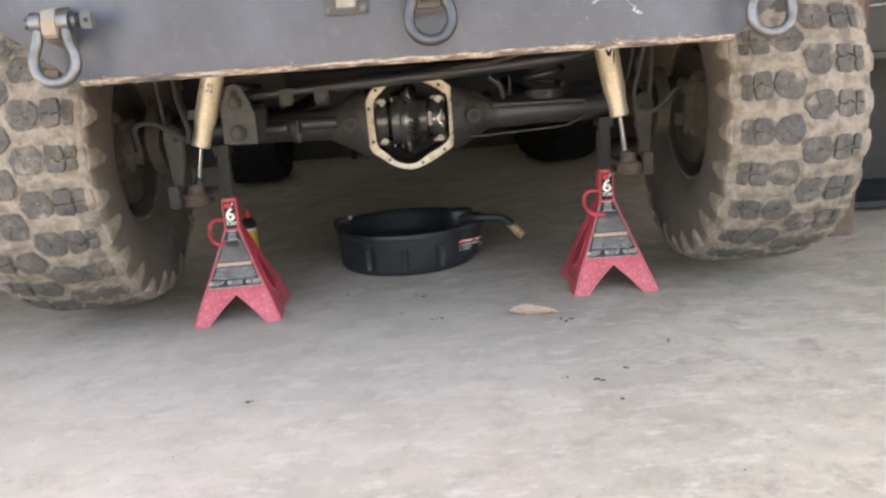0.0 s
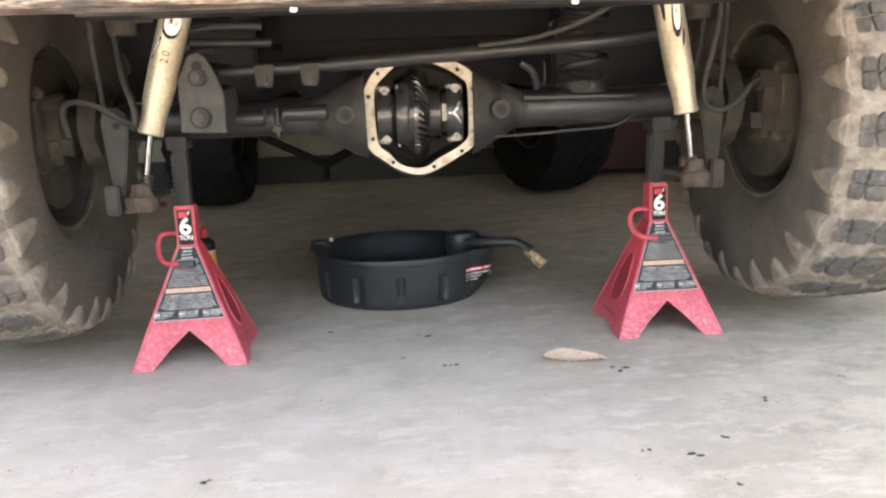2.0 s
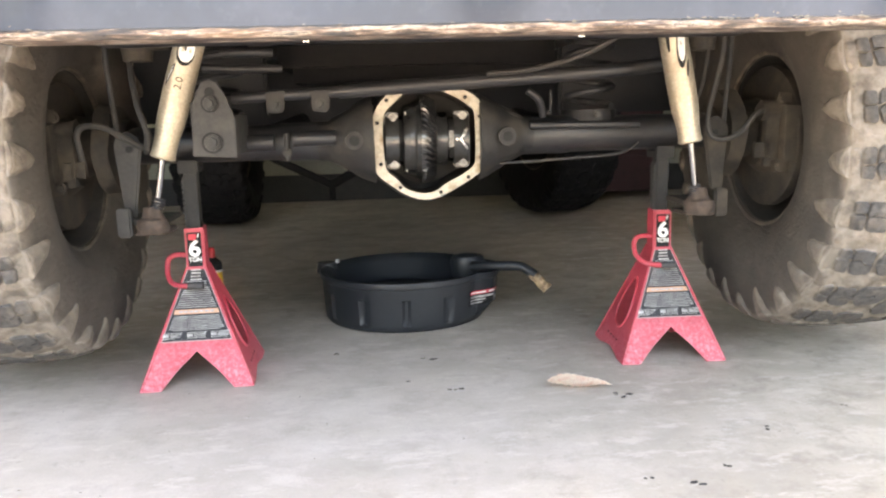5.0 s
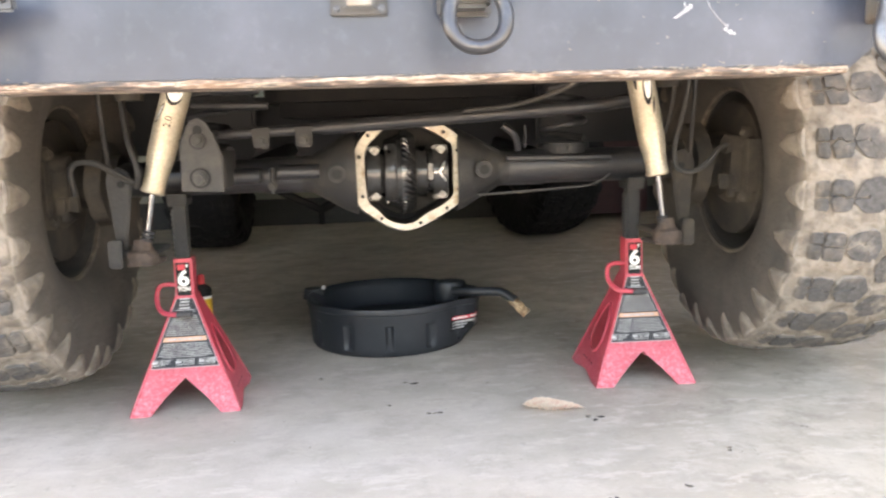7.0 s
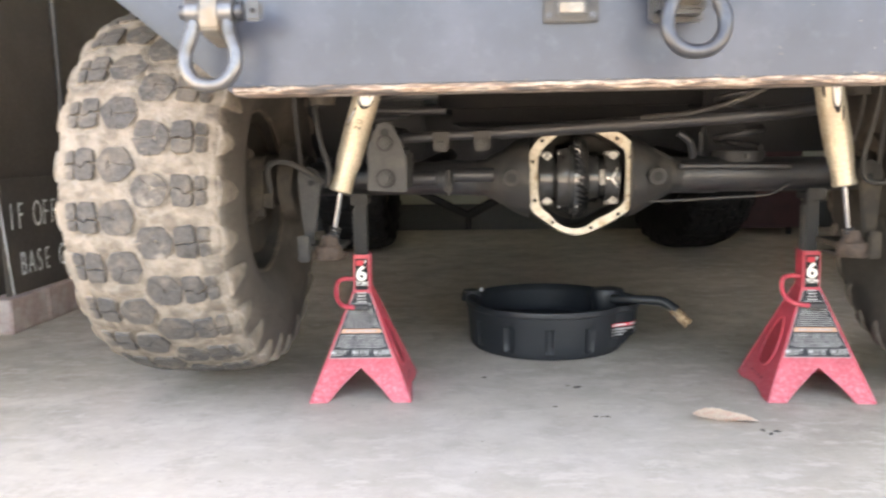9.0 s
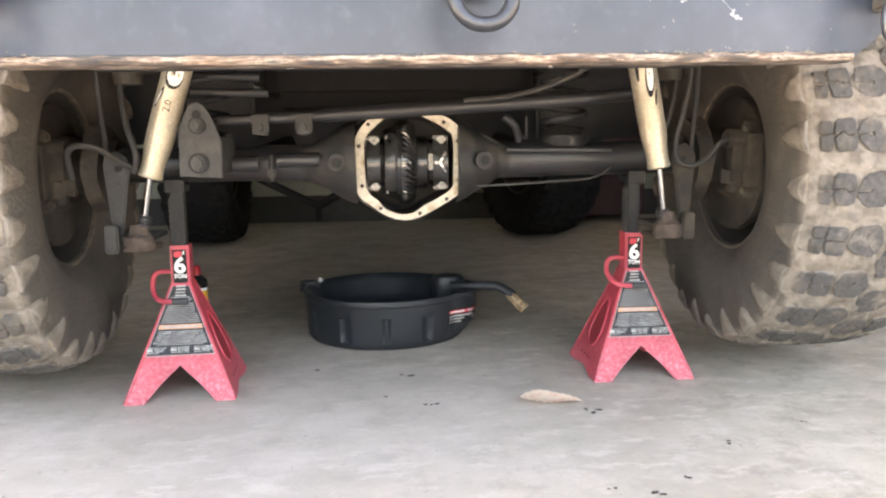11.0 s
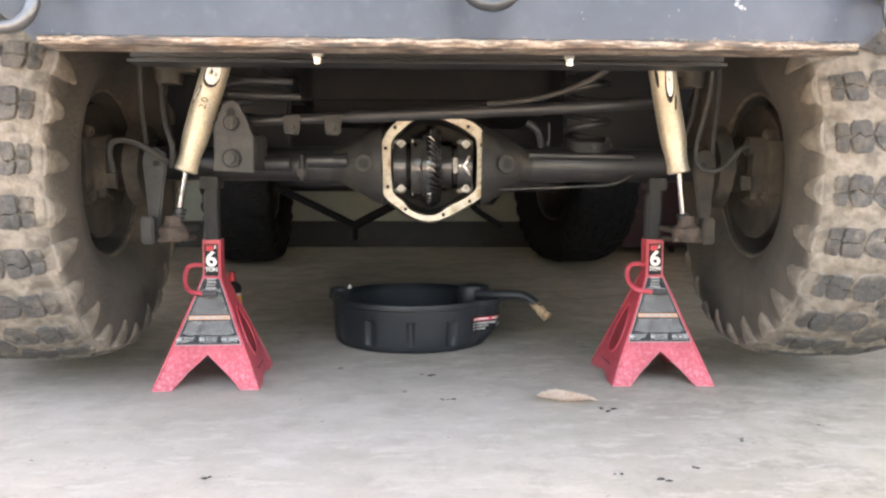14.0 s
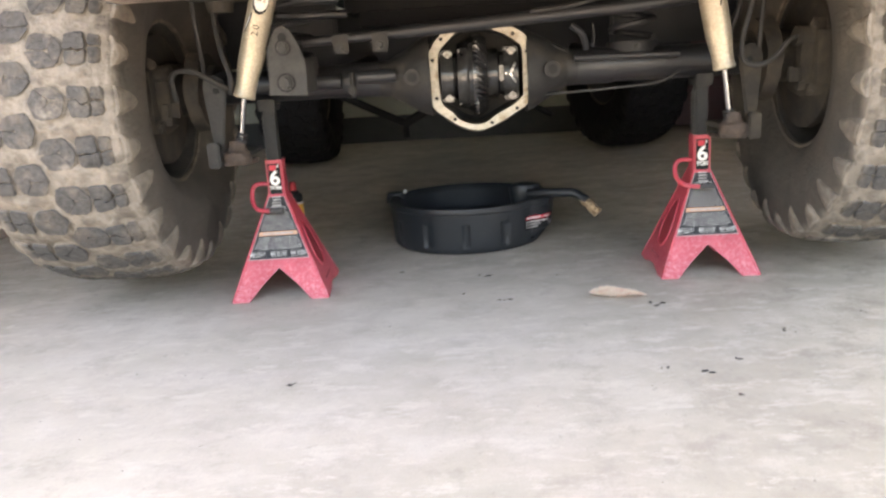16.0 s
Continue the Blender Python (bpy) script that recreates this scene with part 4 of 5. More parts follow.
OUT = [(200, 128), (150, 200), (135, 270), (137, 440), (152, 545), (225, 610), (300, 662), (380, 692), (450, 692), (540, 657), (640, 600), (722, 540), (741, 460), (741, 210), (690, 128), (612, 86), (500, 50), (310, 54)]
INN = [(248, 160), (206, 205), (190, 270), (192, 440), (206, 525), (262, 578), (305, 628), (385, 658), (462, 650), (525, 607), (620, 558), (680, 505), (689, 450), (688, 230), (655, 180), (585, 132), (480, 92), (330, 98)]
outer, inner = [crop(*p) for p in OUT], [crop(*p) for p in INN]


def curved(line, steps=4):
    pts = [Vector((x, 0, z)) for x, z in line]
    out = []
    m = len(pts)
    for i in range(m):
        a, b, c, d = pts[i - 1], pts[i], pts[(i + 1) % m], pts[(i + 2) % m]
        for k in range(steps):
            t = k / steps
            p = 0.5 * (2 * b + (c - a) * t + (2 * a - 5 * b + 4 * c - d) * t * t + (3 * b - a - 3 * c + d) * t ** 3)
            out.append((p.x, p.z))
    return out


outer_c, inner_c = curved(outer), curved(inner)
bm = bmesh.new()
flat_ring(bm, outer_c, inner_c, RING_Y, RING_Y + 0.006)
flange = part("cover_flange", bm, gasket_m, axle, "cream gasket residue on the open cover flange", False)
bm = bmesh.new()
m_c = len(outer_c)
rings = []
for grow, y in ((1.0, RING_Y + 0.0065), (1.0, RING_Y + 0.028), (1.06, RING_Y + 0.05), (1.02, RING_Y + 0.12), (0.6, RING_Y + 0.17)):
    rings.append([bm.verts.new((0.004 + (x - 0.004) * grow, y, AZ - 0.004 + (z - AZ + 0.004) * grow)) for x, z in outer_c])
cav = [[bm.verts.new((0.004 + (x - 0.004) * g, y, AZ + (z - AZ) * g)) for x, z in inner_c] for g, y in ((1.0, RING_Y + 0.0065), (1.03, RING_Y + 0.03), (1.0, RING_Y + 0.145))]
for a, b in list(zip(rings, rings[1:])) + [(rings[0], cav[0])]:
    for k in range(m_c):
        bm.faces.new((a[k], a[(k + 1) % m_c], b[(k + 1) % m_c], b[k]))
bm.faces.new(rings[-1])
part("differential_case", bm, cast_iron, axle)
bm = bmesh.new()
cav = [[bm.verts.new((0.004 + (x - 0.004) * g, y, AZ + (z - AZ) * g)) for x, z in inner_c] for g, y in ((1.0, RING_Y + 0.0068), (1.03, RING_Y + 0.03), (1.0, RING_Y + 0.145))]
for a, b in zip(cav, cav[1:]):
    for k in range(m_c):
        bm.faces.new((a[k], a[(k + 1) % m_c], b[(k + 1) % m_c], b[k]))
bm.faces.new(cav[-1])
part("differential_cavity", bm, cavity_m, axle, "oily black inside of the case")
# black discs proud of the flange stand for shade in its holes
for cx, cz in ((160, 262), (173, 490), (275, 622), (495, 655), (648, 575), (720, 465), (715, 240), (638, 133), (215, 140), (400, 70)):
    x, z = crop(cx, cz)
    bm = bmesh.new()
    rod(bm, (x, RING_Y - 0.0012, z), (x, RING_Y + 0.004, z), 0.0048, 0.0048, 14)
    part("bolt_hole", bm, decal_black, flange)
# carrier, ring gear, bearing caps
GY, GZ = RING_Y + 0.09, 0.549
gx = Matrix.Translation((0, GY, GZ)) @ Matrix.Rotation(radians(90), 4, "Y")
bm = bmesh.new()
lathe(bm, [(-0.072, 0.045), (-0.072, 0.058), (-0.058, 0.062), (-0.054, 0.084), (-0.03, 0.09), (-0.024, 0.096), (-0.014, 0.096)], 56, gx)
lathe(bm, [(0.012, 0.06), (0.03, 0.066), (0.052, 0.066), (0.056, 0.058), (0.068, 0.056), (0.07, 0.045)], 56, gx)
part("carrier", bm, oily, axle)
bm = bmesh.new()
teeth = 44
rows = []
for k in range(teeth * 4):
    a = 2 * math.pi * k / (teeth * 4)
    hi = (k % 4) in (1, 2)
    ring = []
    for x, r, lag in ((-0.014, 0.108, 0.0), (-0.002, 0.108 if hi else 0.104, 0.0), (0.008, 0.106 if hi else 0.096, 0.08), (0.024, 0.094 if hi else 0.083, 0.2), (0.026, 0.06, 0.2), (-0.014, 0.06, 0)):
        ring.append(bm.verts.new((x, GY + r * math.cos(a + lag), GZ + r * math.sin(a + lag))))
    rows.append(ring)
for k in range(len(rows)):
    a, b = rows[k], rows[(k + 1) % len(rows)]
    for i in range(6):
        bm.faces.new((a[i], a[(i + 1) % 6], b[(i + 1) % 6], b[i]))
part("ring_gear", bm, gear_steel, axle, "oily steel ring gear with helical teeth", False)
for s, x0, x1 in ((-1, -0.098, -0.066), (1, 0.066, 0.103)):
    bm = bmesh.new()
    arc = []
    for k in range(19):
        a = radians(-72 + 144 * k / 18)
        arc.append((a, 0.052, 0.07))
    rows = []
    for a, r0, r1 in arc:
        rows.append([bm.verts.new((x, GY - 0.018 - r * math.cos(a) * 0.85, GZ + r * math.sin(a))) for x, r in ((x0, r0), (x0, r1), (x1, r1), (x1, r0))])
    for a, b in zip(rows, rows[1:]):
        for k in range(4):
            bm.faces.new((a[k], a[(k + 1) % 4], b[(k + 1) % 4], b[k]))
    bm.faces.new(rows[0])
    bm.faces.new(rows[-1][::-1])
    for dz in (0.054, -0.054):
        box(bm, x0 - 0.002 if s < 0 else x0, x1 if s < 0 else x1 + 0.002, GY - 0.052, GY - 0.01, GZ + dz - 0.014, GZ + dz + 0.014, 0.004)
    cap = part("bearing_cap", bm, oily, axle, "oily black bearing cap")
    for dz in (0.0545, -0.0545):
        bm = bmesh.new()
        hexbolt(bm, ((x0 + x1) / 2 + (0.003 if s < 0 else 0.004), GY - 0.052, GZ + dz), (0, -1, 0), 0.0085, 0.013)
        part("cap_bolt", bm, bright_bolt, cap, "bright bolt head")
    if s > 0:
        # Y-shaped oily reflection on the cap's rib, modelled as bright bars.
        bm = bmesh.new()
        for p, q in (((0.071, 0.002), (0.083, 0.0)), ((0.083, 0.0), (0.097, 0.026)), ((0.083, 0.0), (0.098, -0.022))):
            tube(bm, [(p[0], GY - 0.0775, GZ + p[1]), ((p[0] + q[0]) / 2, GY - 0.08, GZ + (p[1] + q[1]) / 2), (q[0], GY - 0.072, GZ + q[1])], 0.0034, 8, 3)
        part("rib_glint", bm, glint_metal, cap, "y-shaped rib, its bright reflection put into colour")
        bm = bmesh.new()
        box(bm, 0.055, 0.066, GY - 0.066, GY - 0.055, GZ - 0.018, GZ + 0.022, 0.002)
        part("adjuster_shim", bm, bright_bolt, cap, "bright machined shim")
    else:
        for k in range(6):
            bm = bmesh.new()
            z = GZ - 0.075 + k * 0.027
            box(bm, -0.0515, -0.0475, GY - 0.0825 + abs(k - 2.5) * 0.008, GY - 0.078 + abs(k - 2.5) * 0.008, z, z + 0.006 + 0.003 * (k % 2), 0.001)
            part("carrier_bolt_edge", bm, bright_bolt, cap, "bright bolt flats")
# plugs
for x, y, z in ((-0.171, 2.415, 0.555), (0.188, 2.418, 0.555)):
    bm = bmesh.new()
    lathe(bm, [(0.0, 0.021), (0.02, 0.021), (0.03, 0.024), (0.07, 0.03)], 28, pose(x, y, z, -90))
    plug = part("plug_boss", bm, cast_iron, axle)
    # black disc holds the shade of the plug's hole
    bm = bmesh.new()
    rod(bm, (x, y + 0.004, z), (x, y - 0.0012, z), 0.0125, 0.0125, 24)
    part("plug", bm, decal_black, plug, "black disc for shade in the plug's square-drive hole")
# ribs of the casting
for x0, z0, x1, z1 in ((-0.14, 0.63, -0.24, 0.585), (-0.145, 0.49, -0.24, 0.53), (0.15, 0.63, 0.25, 0.585), (0.15, 0.48, 0.25, 0.53)):
    bm = bmesh.new()
    tube(bm, [(x0, 2.492, z0), ((x0 + x1) / 2, 2.49, (z0 + z1) / 2), (x1, 2.498, z1)], lambda f: 0.014 - 0.007 * f, 10)
    part("casting_rib", bm, cast_iron, axle)
# left tube sleeve and clamp pieces
bm = bmesh.new()
rod(bm, (-0.315, AX - 0.055, 0.562), (-0.215, AX - 0.055, 0.562), 0.018, 0.018, 24)
rod(bm, (-0.46, AX - 0.05, 0.555), (-0.36, AX - 0.05, 0.555), 0.02, 0.02, 24)
part("tube_sleeve", bm, black_gloss, axle)
bm = bmesh.new()
hexbolt(bm, (-0.33, 2.45, 0.53), (0, -1, 0), 0.008, 0.012)
rod(bm, (-0.33, 2.455, 0.51), (-0.33, 2.455, 0.575), 0.0065, 0.0065, 12)
part("bleed_fitting", bm, cast_iron, axle)
# brake line under the right tube
bm = bmesh.new()
tube(bm, [(0.17, 2.46, 0.49), (0.25, 2.462, 0.492), (0.36, 2.464, 0.497), (0.45, 2.464, 0.502), (0.49, 2.466, 0.512), (0.52, 2.47, 0.53)], 0.0032, 8)
part("brake_line", bm, hose_m, axle)
bm = bmesh.new()
rod(bm, (0.25, 2.468, 0.578), (0.52, 2.468, 0.574), 0.0085, 0.0085, 14)
part("hard_line", bm, black_gloss, axle)

# track bar across the back of the axle
bm = bmesh.new()
rod(bm, (-0.44, 2.4, 0.657), (-0.1, 2.4, 0.671), 0.0125, 0.0125, 20)
tube(bm, [(-0.2, 2.39, 0.667), (0.0, 2.385, 0.677), (0.22, 2.395, 0.688), (0.45, 2.42, 0.702), (0.62, 2.45, 0.72)], 0.0165, 18)
part("track_bar", bm, black_gloss, car, "black track bar across the axle")
for x in (-0.343, -0.243):
    bm = bmesh.new()
    plate(bm, [(x - 0.019, 0.625), (x + 0.013, 0.622), (x + 0.019, 0.63), (x + 0.021, 0.672), (x - 0.021, 0.67)], 0.006, Matrix.Translation((0, 2.384, 0)), 0.001)
    tab = part("bar_tab", bm, cast_iron, car, "dusty grey steel tab")
    bm = bmesh.new()
    rod(bm, (x, 2.3845, 0.64), (x, 2.3805, 0.64), 0.0135, 0.0135, 20)
    hexbolt(bm, (x, 2.384, 0.64), (0, -1, 0), 0.0085, 0.01)
    part("tab_bolt", bm, grey_plate, tab, "oily dark bolt")
# gusset bracket with two bolts
bm = bmesh.new()
plate(bm, [(-0.513, 0.535), (-0.42, 0.53), (-0.418, 0.61), (-0.434, 0.655), (-0.45, 0.687), (-0.468, 0.697), (-0.487, 0.69), (-0.504, 0.65)], 0.01, Matrix.Translation((0, 2.298, 0)), 0.002)
box(bm, -0.513, -0.505, 2.308, 2.48, 0.535, 0.65)
box(bm, -0.43, -0.422, 2.308, 2.48, 0.535, 0.62)
gus = part("axle_bracket", bm, grey_plate, car, "dusty grey gusset bracket with two bolts")
for x, z, r in ((-0.469, 0.646, 0.0105), (-0.469, 0.563, 0.0125)):
    # Black ring puts the shaded gap round each bolt into colour.
    bm = bmesh.new()
    rod(bm, (x, 2.2985, z), (x, 2.2955, z), r * 1.85, r * 1.85, 28)
    part("bracket_gap_ring", bm, decal_black, gus, "black ring for the shaded gap round the bolt")
    bm = bmesh.new()
    lathe(bm, [(0.0, r * 1.05), (0.004, r * 1.35), (0.006, r * 1.3)], 24, pose(x, 2.2955, z, 90))
    hexbolt(bm, (x, 2.2955, z), (0, -1, 0), r, 0.014)
    part("bracket_bolt", bm, grey_plate, gus)
# black disc for the shade in the bracket's upper hole
bm = bmesh.new()
rod(bm, (-0.469, 2.3, 0.67), (-0.469, 2.2965, 0.67), 0.0105, 0.0105, 18)
part("bracket_hole", bm, decal_black, gus)

# coil springs on the axle
for s in (-1, 1):
    bm = bmesh.new()
    pts = []
    cx = -0.5 if s < 0 else 0.415
    for k in range(5 * 16 + 1):
        a = 2 * math.pi * k / 16
        pts.append((cx + 0.056 * math.cos(a), 2.545 + 0.056 * math.sin(a), 0.62 + 0.05 * k / 16))
    tube(bm, pts, 0.0085, 8, 1)
    part("coil_spring", bm, under_paint, car)
    bm = bmesh.new()
    rod(bm, (cx, 2.545, 0.585), (cx, 2.545, 0.612), 0.07, 0.066, 32)
    part("spring_seat", bm, under_paint, car)
bm = bmesh.new()
tube(bm, [(0.24, 2.44, 0.66), (0.265, 2.44, 0.64), (0.275, 2.45, 0.62), (0.28, 2.46, 0.6)], 0.009)
tube(bm, [(0.3, 2.47, 0.66), (0.302, 2.47, 0.63), (0.299, 2.475, 0.605)], 0.0035)
part("vent_hose", bm, under_paint, car)
bm = bmesh.new()
tube(bm, [(0.44, 2.2, 0.86), (0.42, 2.2, 0.79), (0.34, 2.23, 0.735), (0.24, 2.3, 0.705), (0.13, 2.34, 0.696)], 0.0055, 10)
part("wiring_cable", bm, hose_m, car)
part("axle_fitting", hexbolt(bmesh.new(), (0.299, 2.475, 0.61), (0, -1, -0.5), 0.004, 0.008), shackle_dark, car)
part("axle_fitting", hexbolt(bmesh.new(), (0.412, 2.46, 0.6), (0, -1, 0), 0.006, 0.01), grey_plate, car)

# shock absorbers
for s, low, high, eye in ((-1, (-0.581, 2.31, 0.531), (-0.508, 2.325, 0.773), (-0.604, 2.315, 0.42)), (1, (0.588, 2.31, 0.532), (0.546, 2.325, 0.771), (0.606, 2.315, 0.408))):
    low, high = Vector(low), Vector(high)
    d = (high - low).normalized()
    q = Matrix.Translation(low) @ d.to_track_quat("Z", "Y").to_matrix().to_4x4()
    bm = bmesh.new()
    lathe(bm, [(0.0, 0.021), (0.003, 0.0262), (0.008, 0.0272), (0.012, 0.0255), (0.03, 0.0252), (0.05, 0.0265), (0.075, 0.0298), (0.1, 0.031), (0.13, 0.0312), (0.131, 0.0316), (0.36, 0.0316), (0.365, 0.022)], 40, q)
    body = part("shock_absorber", bm, shock_m, car, "tan anodised shock absorber with black and white logo shapes")
    bm = bmesh.new()
    rod(bm, low + d * 0.001, Vector(eye) + Vector((0, 0, -0.005)), 0.0075, 0.0075, 18)
    part("piston_rod", bm, chrome_rod, body, "polished rod")
    bm = bmesh.new()
    for k in range(3):
        c = Vector(eye) + d * (0.004 + 0.009 * k)
        rod(bm, c, c + d * 0.006, 0.0155 - 0.001 * k, 0.0145, 20)
    part("bushing", bm, rubber, body)
    # wrap of logo shapes: curved patches a hair above the tube
    def patch(pts_h, pts_a, material, name, label=""):
        bm = bmesh.new()
        loop = [bm.verts.new(q @ Vector((0.0322 * math.cos(a), 0.0322 * math.sin(a), h))) for h, a in zip(pts_h, pts_a)]
        bm.faces.new(loop)
        part(name, bm, material, body, label, False)

    to_eye = (q.to_3x3().inverted() @ Vector((0.0, -1.0, -0.1)))
    mid = math.atan2(to_eye.y, to_eye.x)
    sx = 1 if (q.to_3x3().inverted() @ Vector((1, 0, 0))).dot(Vector((-math.sin(mid), math.cos(mid), 0))) > 0 else -1

    def blob(h0, a0, hh, aa, material, name, turn=0.0, steps=14):
        """A rounded curved patch made of strips, centred at height h0 and angle a0 from the front."""
        bm = bmesh.new()
        rim_pts = []
        c = bm.verts.new(q @ Vector((0.0321 * math.cos(mid + sx * a0), 0.0321 * math.sin(mid + sx * a0), h0)))
        for k in range(steps):
            t = 2 * math.pi * k / steps
            h = hh * math.cos(t) * math.cos(turn) - aa * 0.03 * math.sin(t) * math.sin(turn)
            a = (hh * math.cos(t) * math.sin(turn)) / 0.03 + aa * math.sin(t) * math.cos(turn)
            an = mid + sx * (a0 + a)
            rr = 0.0324 if material is decal_black else 0.0328
            rim_pts.append(bm.verts.new(q @ Vector((rr * math.cos(an), rr * math.sin(an), h0 + h))))
        for k in range(steps):
            bm.faces.new((c, rim_pts[k], rim_pts[(k + 1) % steps]))
        part(name, bm, material, body, "", False)

    if s < 0:
        blob(0.232, 0.1, 0.03, 0.62, decal_black, "logo_shape")
        blob(0.236, 0.14, 0.026, 0.52, decal_white, "logo_shape")
        blob(0.18, -0.62, 0.026, 0.13, decal_black, "logo_shape", 0.25)
        blob(0.18, -0.62, 0.019, 0.05, decal_white, "logo_shape", 0.25)
        an = mid + sx * 0.12
        place = q @ Matrix.Translation((0.0318 * math.cos(an), 0.0318 * math.sin(an), 0.165))
        nrm = Vector((math.cos(an), math.sin(an), 0))
        across = Vector((0, 0, 1))
        upv = nrm.cross(across)
        rot = Matrix((across, upv, nrm)).transposed().to_4x4()
        lettering("lettering", "2.0", 0.022, place @ rot, decal_black, body, 0.0008)
    else:
        blob(0.215, 0.12, 0.05, 0.36, decal_black, "logo_shape", 0.12)
        blob(0.222, 0.16, 0.042, 0.27, decal_white, "logo_shape", 0.12)
        blob(0.165, 0.34, 0.02, 0.09, decal_black, "logo_shape", 0.2)
        blob(0.235, -0.75, 0.03, 0.14, decal_black, "logo_shape")

# axle ends: brackets, brakes and hoses
for s in (-1, 1):
    bm = bmesh.new()
    lathe(bm, [(-0.034, 0.015), (-0.032, 0.028), (-0.022, 0.033), (-0.012, 0.034), (-0.002, 0.032), (0.004, 0.024), (0.012, 0.02), (0.026, 0.017)], 30, Matrix.Translation((s * 0.613, 2.315, 0.402)))
    box(bm, s * 0.613 - 0.036, s * 0.613 + 0.03, 2.3, 2.4, 0.366, 0.376, 0.003)
    for v in bm.verts:
        v.co += 0.0045 * noise.noise_vector(v.co * 70)
    part("shock_mount", bm, rusty, car, "rusty shock mount bracket")
    bm = bmesh.new()
    plate(bm, [(s * 0.672 - 0.012, 0.4), (s * 0.672 + 0.012, 0.4), (s * 0.667 + 0.03, 0.56), (s * 0.667 + 0.022, 0.58), (s * 0.667 - 0.024, 0.582), (s * 0.667 - 0.03, 0.56)], 0.012, Matrix.Translation((0, 2.357, 0)), 0.004)
    rod(bm, (s * 0.67, 2.37, 0.57), (s * 0.67, 2.5, 0.57), 0.02, 0.03, 16)
    box(bm, s * 0.675 - 0.02, s * 0.675 + 0.012, 2.325, 2.345, 0.36, 0.425, 0.004)
    box(bm, s * 0.64 - 0.05, s * 0.64 + 0.05, 2.345, 2.48, 0.385, 0.397, 0.003)
    brk = part("link_bracket", bm, grey_plate if s < 0 else dusty_brown, car, "dusty dark link bracket")
    # black disc for the shade in the link bracket's hole
    bm = bmesh.new()
    rod(bm, (s * 0.662, 2.357, 0.552), (s * 0.662, 2.353, 0.552), 0.008, 0.008, 14)
    part("bracket_hole", bm, decal_black, brk)
    bm = bmesh.new()
    lathe(bm, [(0.0, 0.075), (0.0, 0.165), (0.012, 0.172), (0.03, 0.17), (0.034, 0.09), (0.06, 0.07)], 40, Matrix.Translation((s * 0.87, 2.475, 0.535)) @ Matrix.Rotation(radians(-90 * s), 4, "Y"))
    part("brake_disc", bm, dusty_brown, car, "dusty brown brake disc and backing plate")
    bm = bmesh.new()
    box(bm, s * 0.83 - 0.05, s * 0.83 + 0.05, 2.315, 2.4, 0.455, 0.64, 0.03)
    box(bm, s * 0.79 - 0.03, s * 0.79 + 0.03, 2.33, 2.39, 0.47, 0.55, 0.022)
    rod(bm, (s * 0.77, 2.36, 0.6), (s * 0.84, 2.36, 0.6), 0.022, 0.022, 20)
    for v in bm.verts:
        v.co += 0.006 * noise.noise_vector(v.co * 30)
    cal = part("brake_caliper", bm, dusty_brown, car, "dusty brake caliper")
    for z in (0.475, 0.625):
        part("caliper_bolt", hexbolt(bmesh.new(), (s * 0.8, 2.316, z), (0, -1, 0), 0.008, 0.01), dusty_brown, cal)
    bm = bmesh.new()
    rod(bm, (s * 0.7, AX, AZ), (s * 0.86, AX, AZ), 0.06, 0.075, 28)
    rod(bm, (s * 0.72, AX - 0.02, AZ - 0.005), (s * 0.755, AX - 0.02, AZ - 0.005), 0.1, 0.108, 28)
    for v in bm.verts:
        v.co += 0.007 * noise.noise_vector(v.co * 24)
    part("axle_flange", bm, dusty_brown, car)
    bm = bmesh.new()
    if s < 0:
        tube(bm, [(-0.755, 2.33, 0.53), (-0.76, 2.325, 0.585), (-0.74, 2.32, 0.605), (-0.7, 2.325, 0.6), (-0.66, 2.335, 0.575), (-0.63, 2.35, 0.555), (-0.61, 2.37, 0.55)], 0.007, 10)
    else:
        tube(bm, [(0.668, 2.33, 0.8), (0.665, 2.33, 0.73), (0.645, 2.325, 0.65), (0.632, 2.325, 0.59), (0.64, 2.325, 0.55), (0.672, 2.32, 0.538), (0.71, 2.32, 0.555), (0.74, 2.32, 0.59), (0.765, 2.33, 0.6)], 0.006, 10)
    part("brake_hose", bm, hose_m, car, "dusty rubber brake hose")
    bm = bmesh.new()
    if s < 0:
        tube(bm, [(-0.65, 2.38, 0.86), (-0.647, 2.36, 0.74), (-0.622, 2.3, 0.65), (-0.602, 2.272, 0.605), (-0.598, 2.272, 0.58), (-0.608, 2.3, 0.553), (-0.625, 2.35, 0.545)], 0.006, 10)
    else:
        tube(bm, [(0.65, 2.38, 0.86), (0.647, 2.37, 0.74), (0.63, 2.36, 0.66), (0.605, 2.36, 0.6), (0.6, 2.37, 0.55)], 0.006, 10)
    tube(bm, [(s * 0.695, 2.36, 0.88), (s * 0.696, 2.36, 0.74), (s * 0.69, 2.37, 0.6), (s * 0.69, 2.38, 0.5)], 0.006, 10)
    part("brake_hose", bm, hose_m, car, "dusty rubber brake hose")
    bm = bmesh.new()
    box(bm, s * 0.6 - 0.05, s * 0.6 + 0.05, 2.34, 2.4, 0.765, 0.8, 0.01)
    rod(bm, (s * 0.63, 2.37, 0.74), (s * 0.63, 2.37, 0.8), 0.03, 0.04, 20)
    part("upper_mount", bm, dusty_brown, car)

wheel(car, (-0.955, 2.475, 0.527), 0, "dusty steel wheel")
wheel(car, (0.972, 2.475, 0.527), 180, "dusty steel wheel")
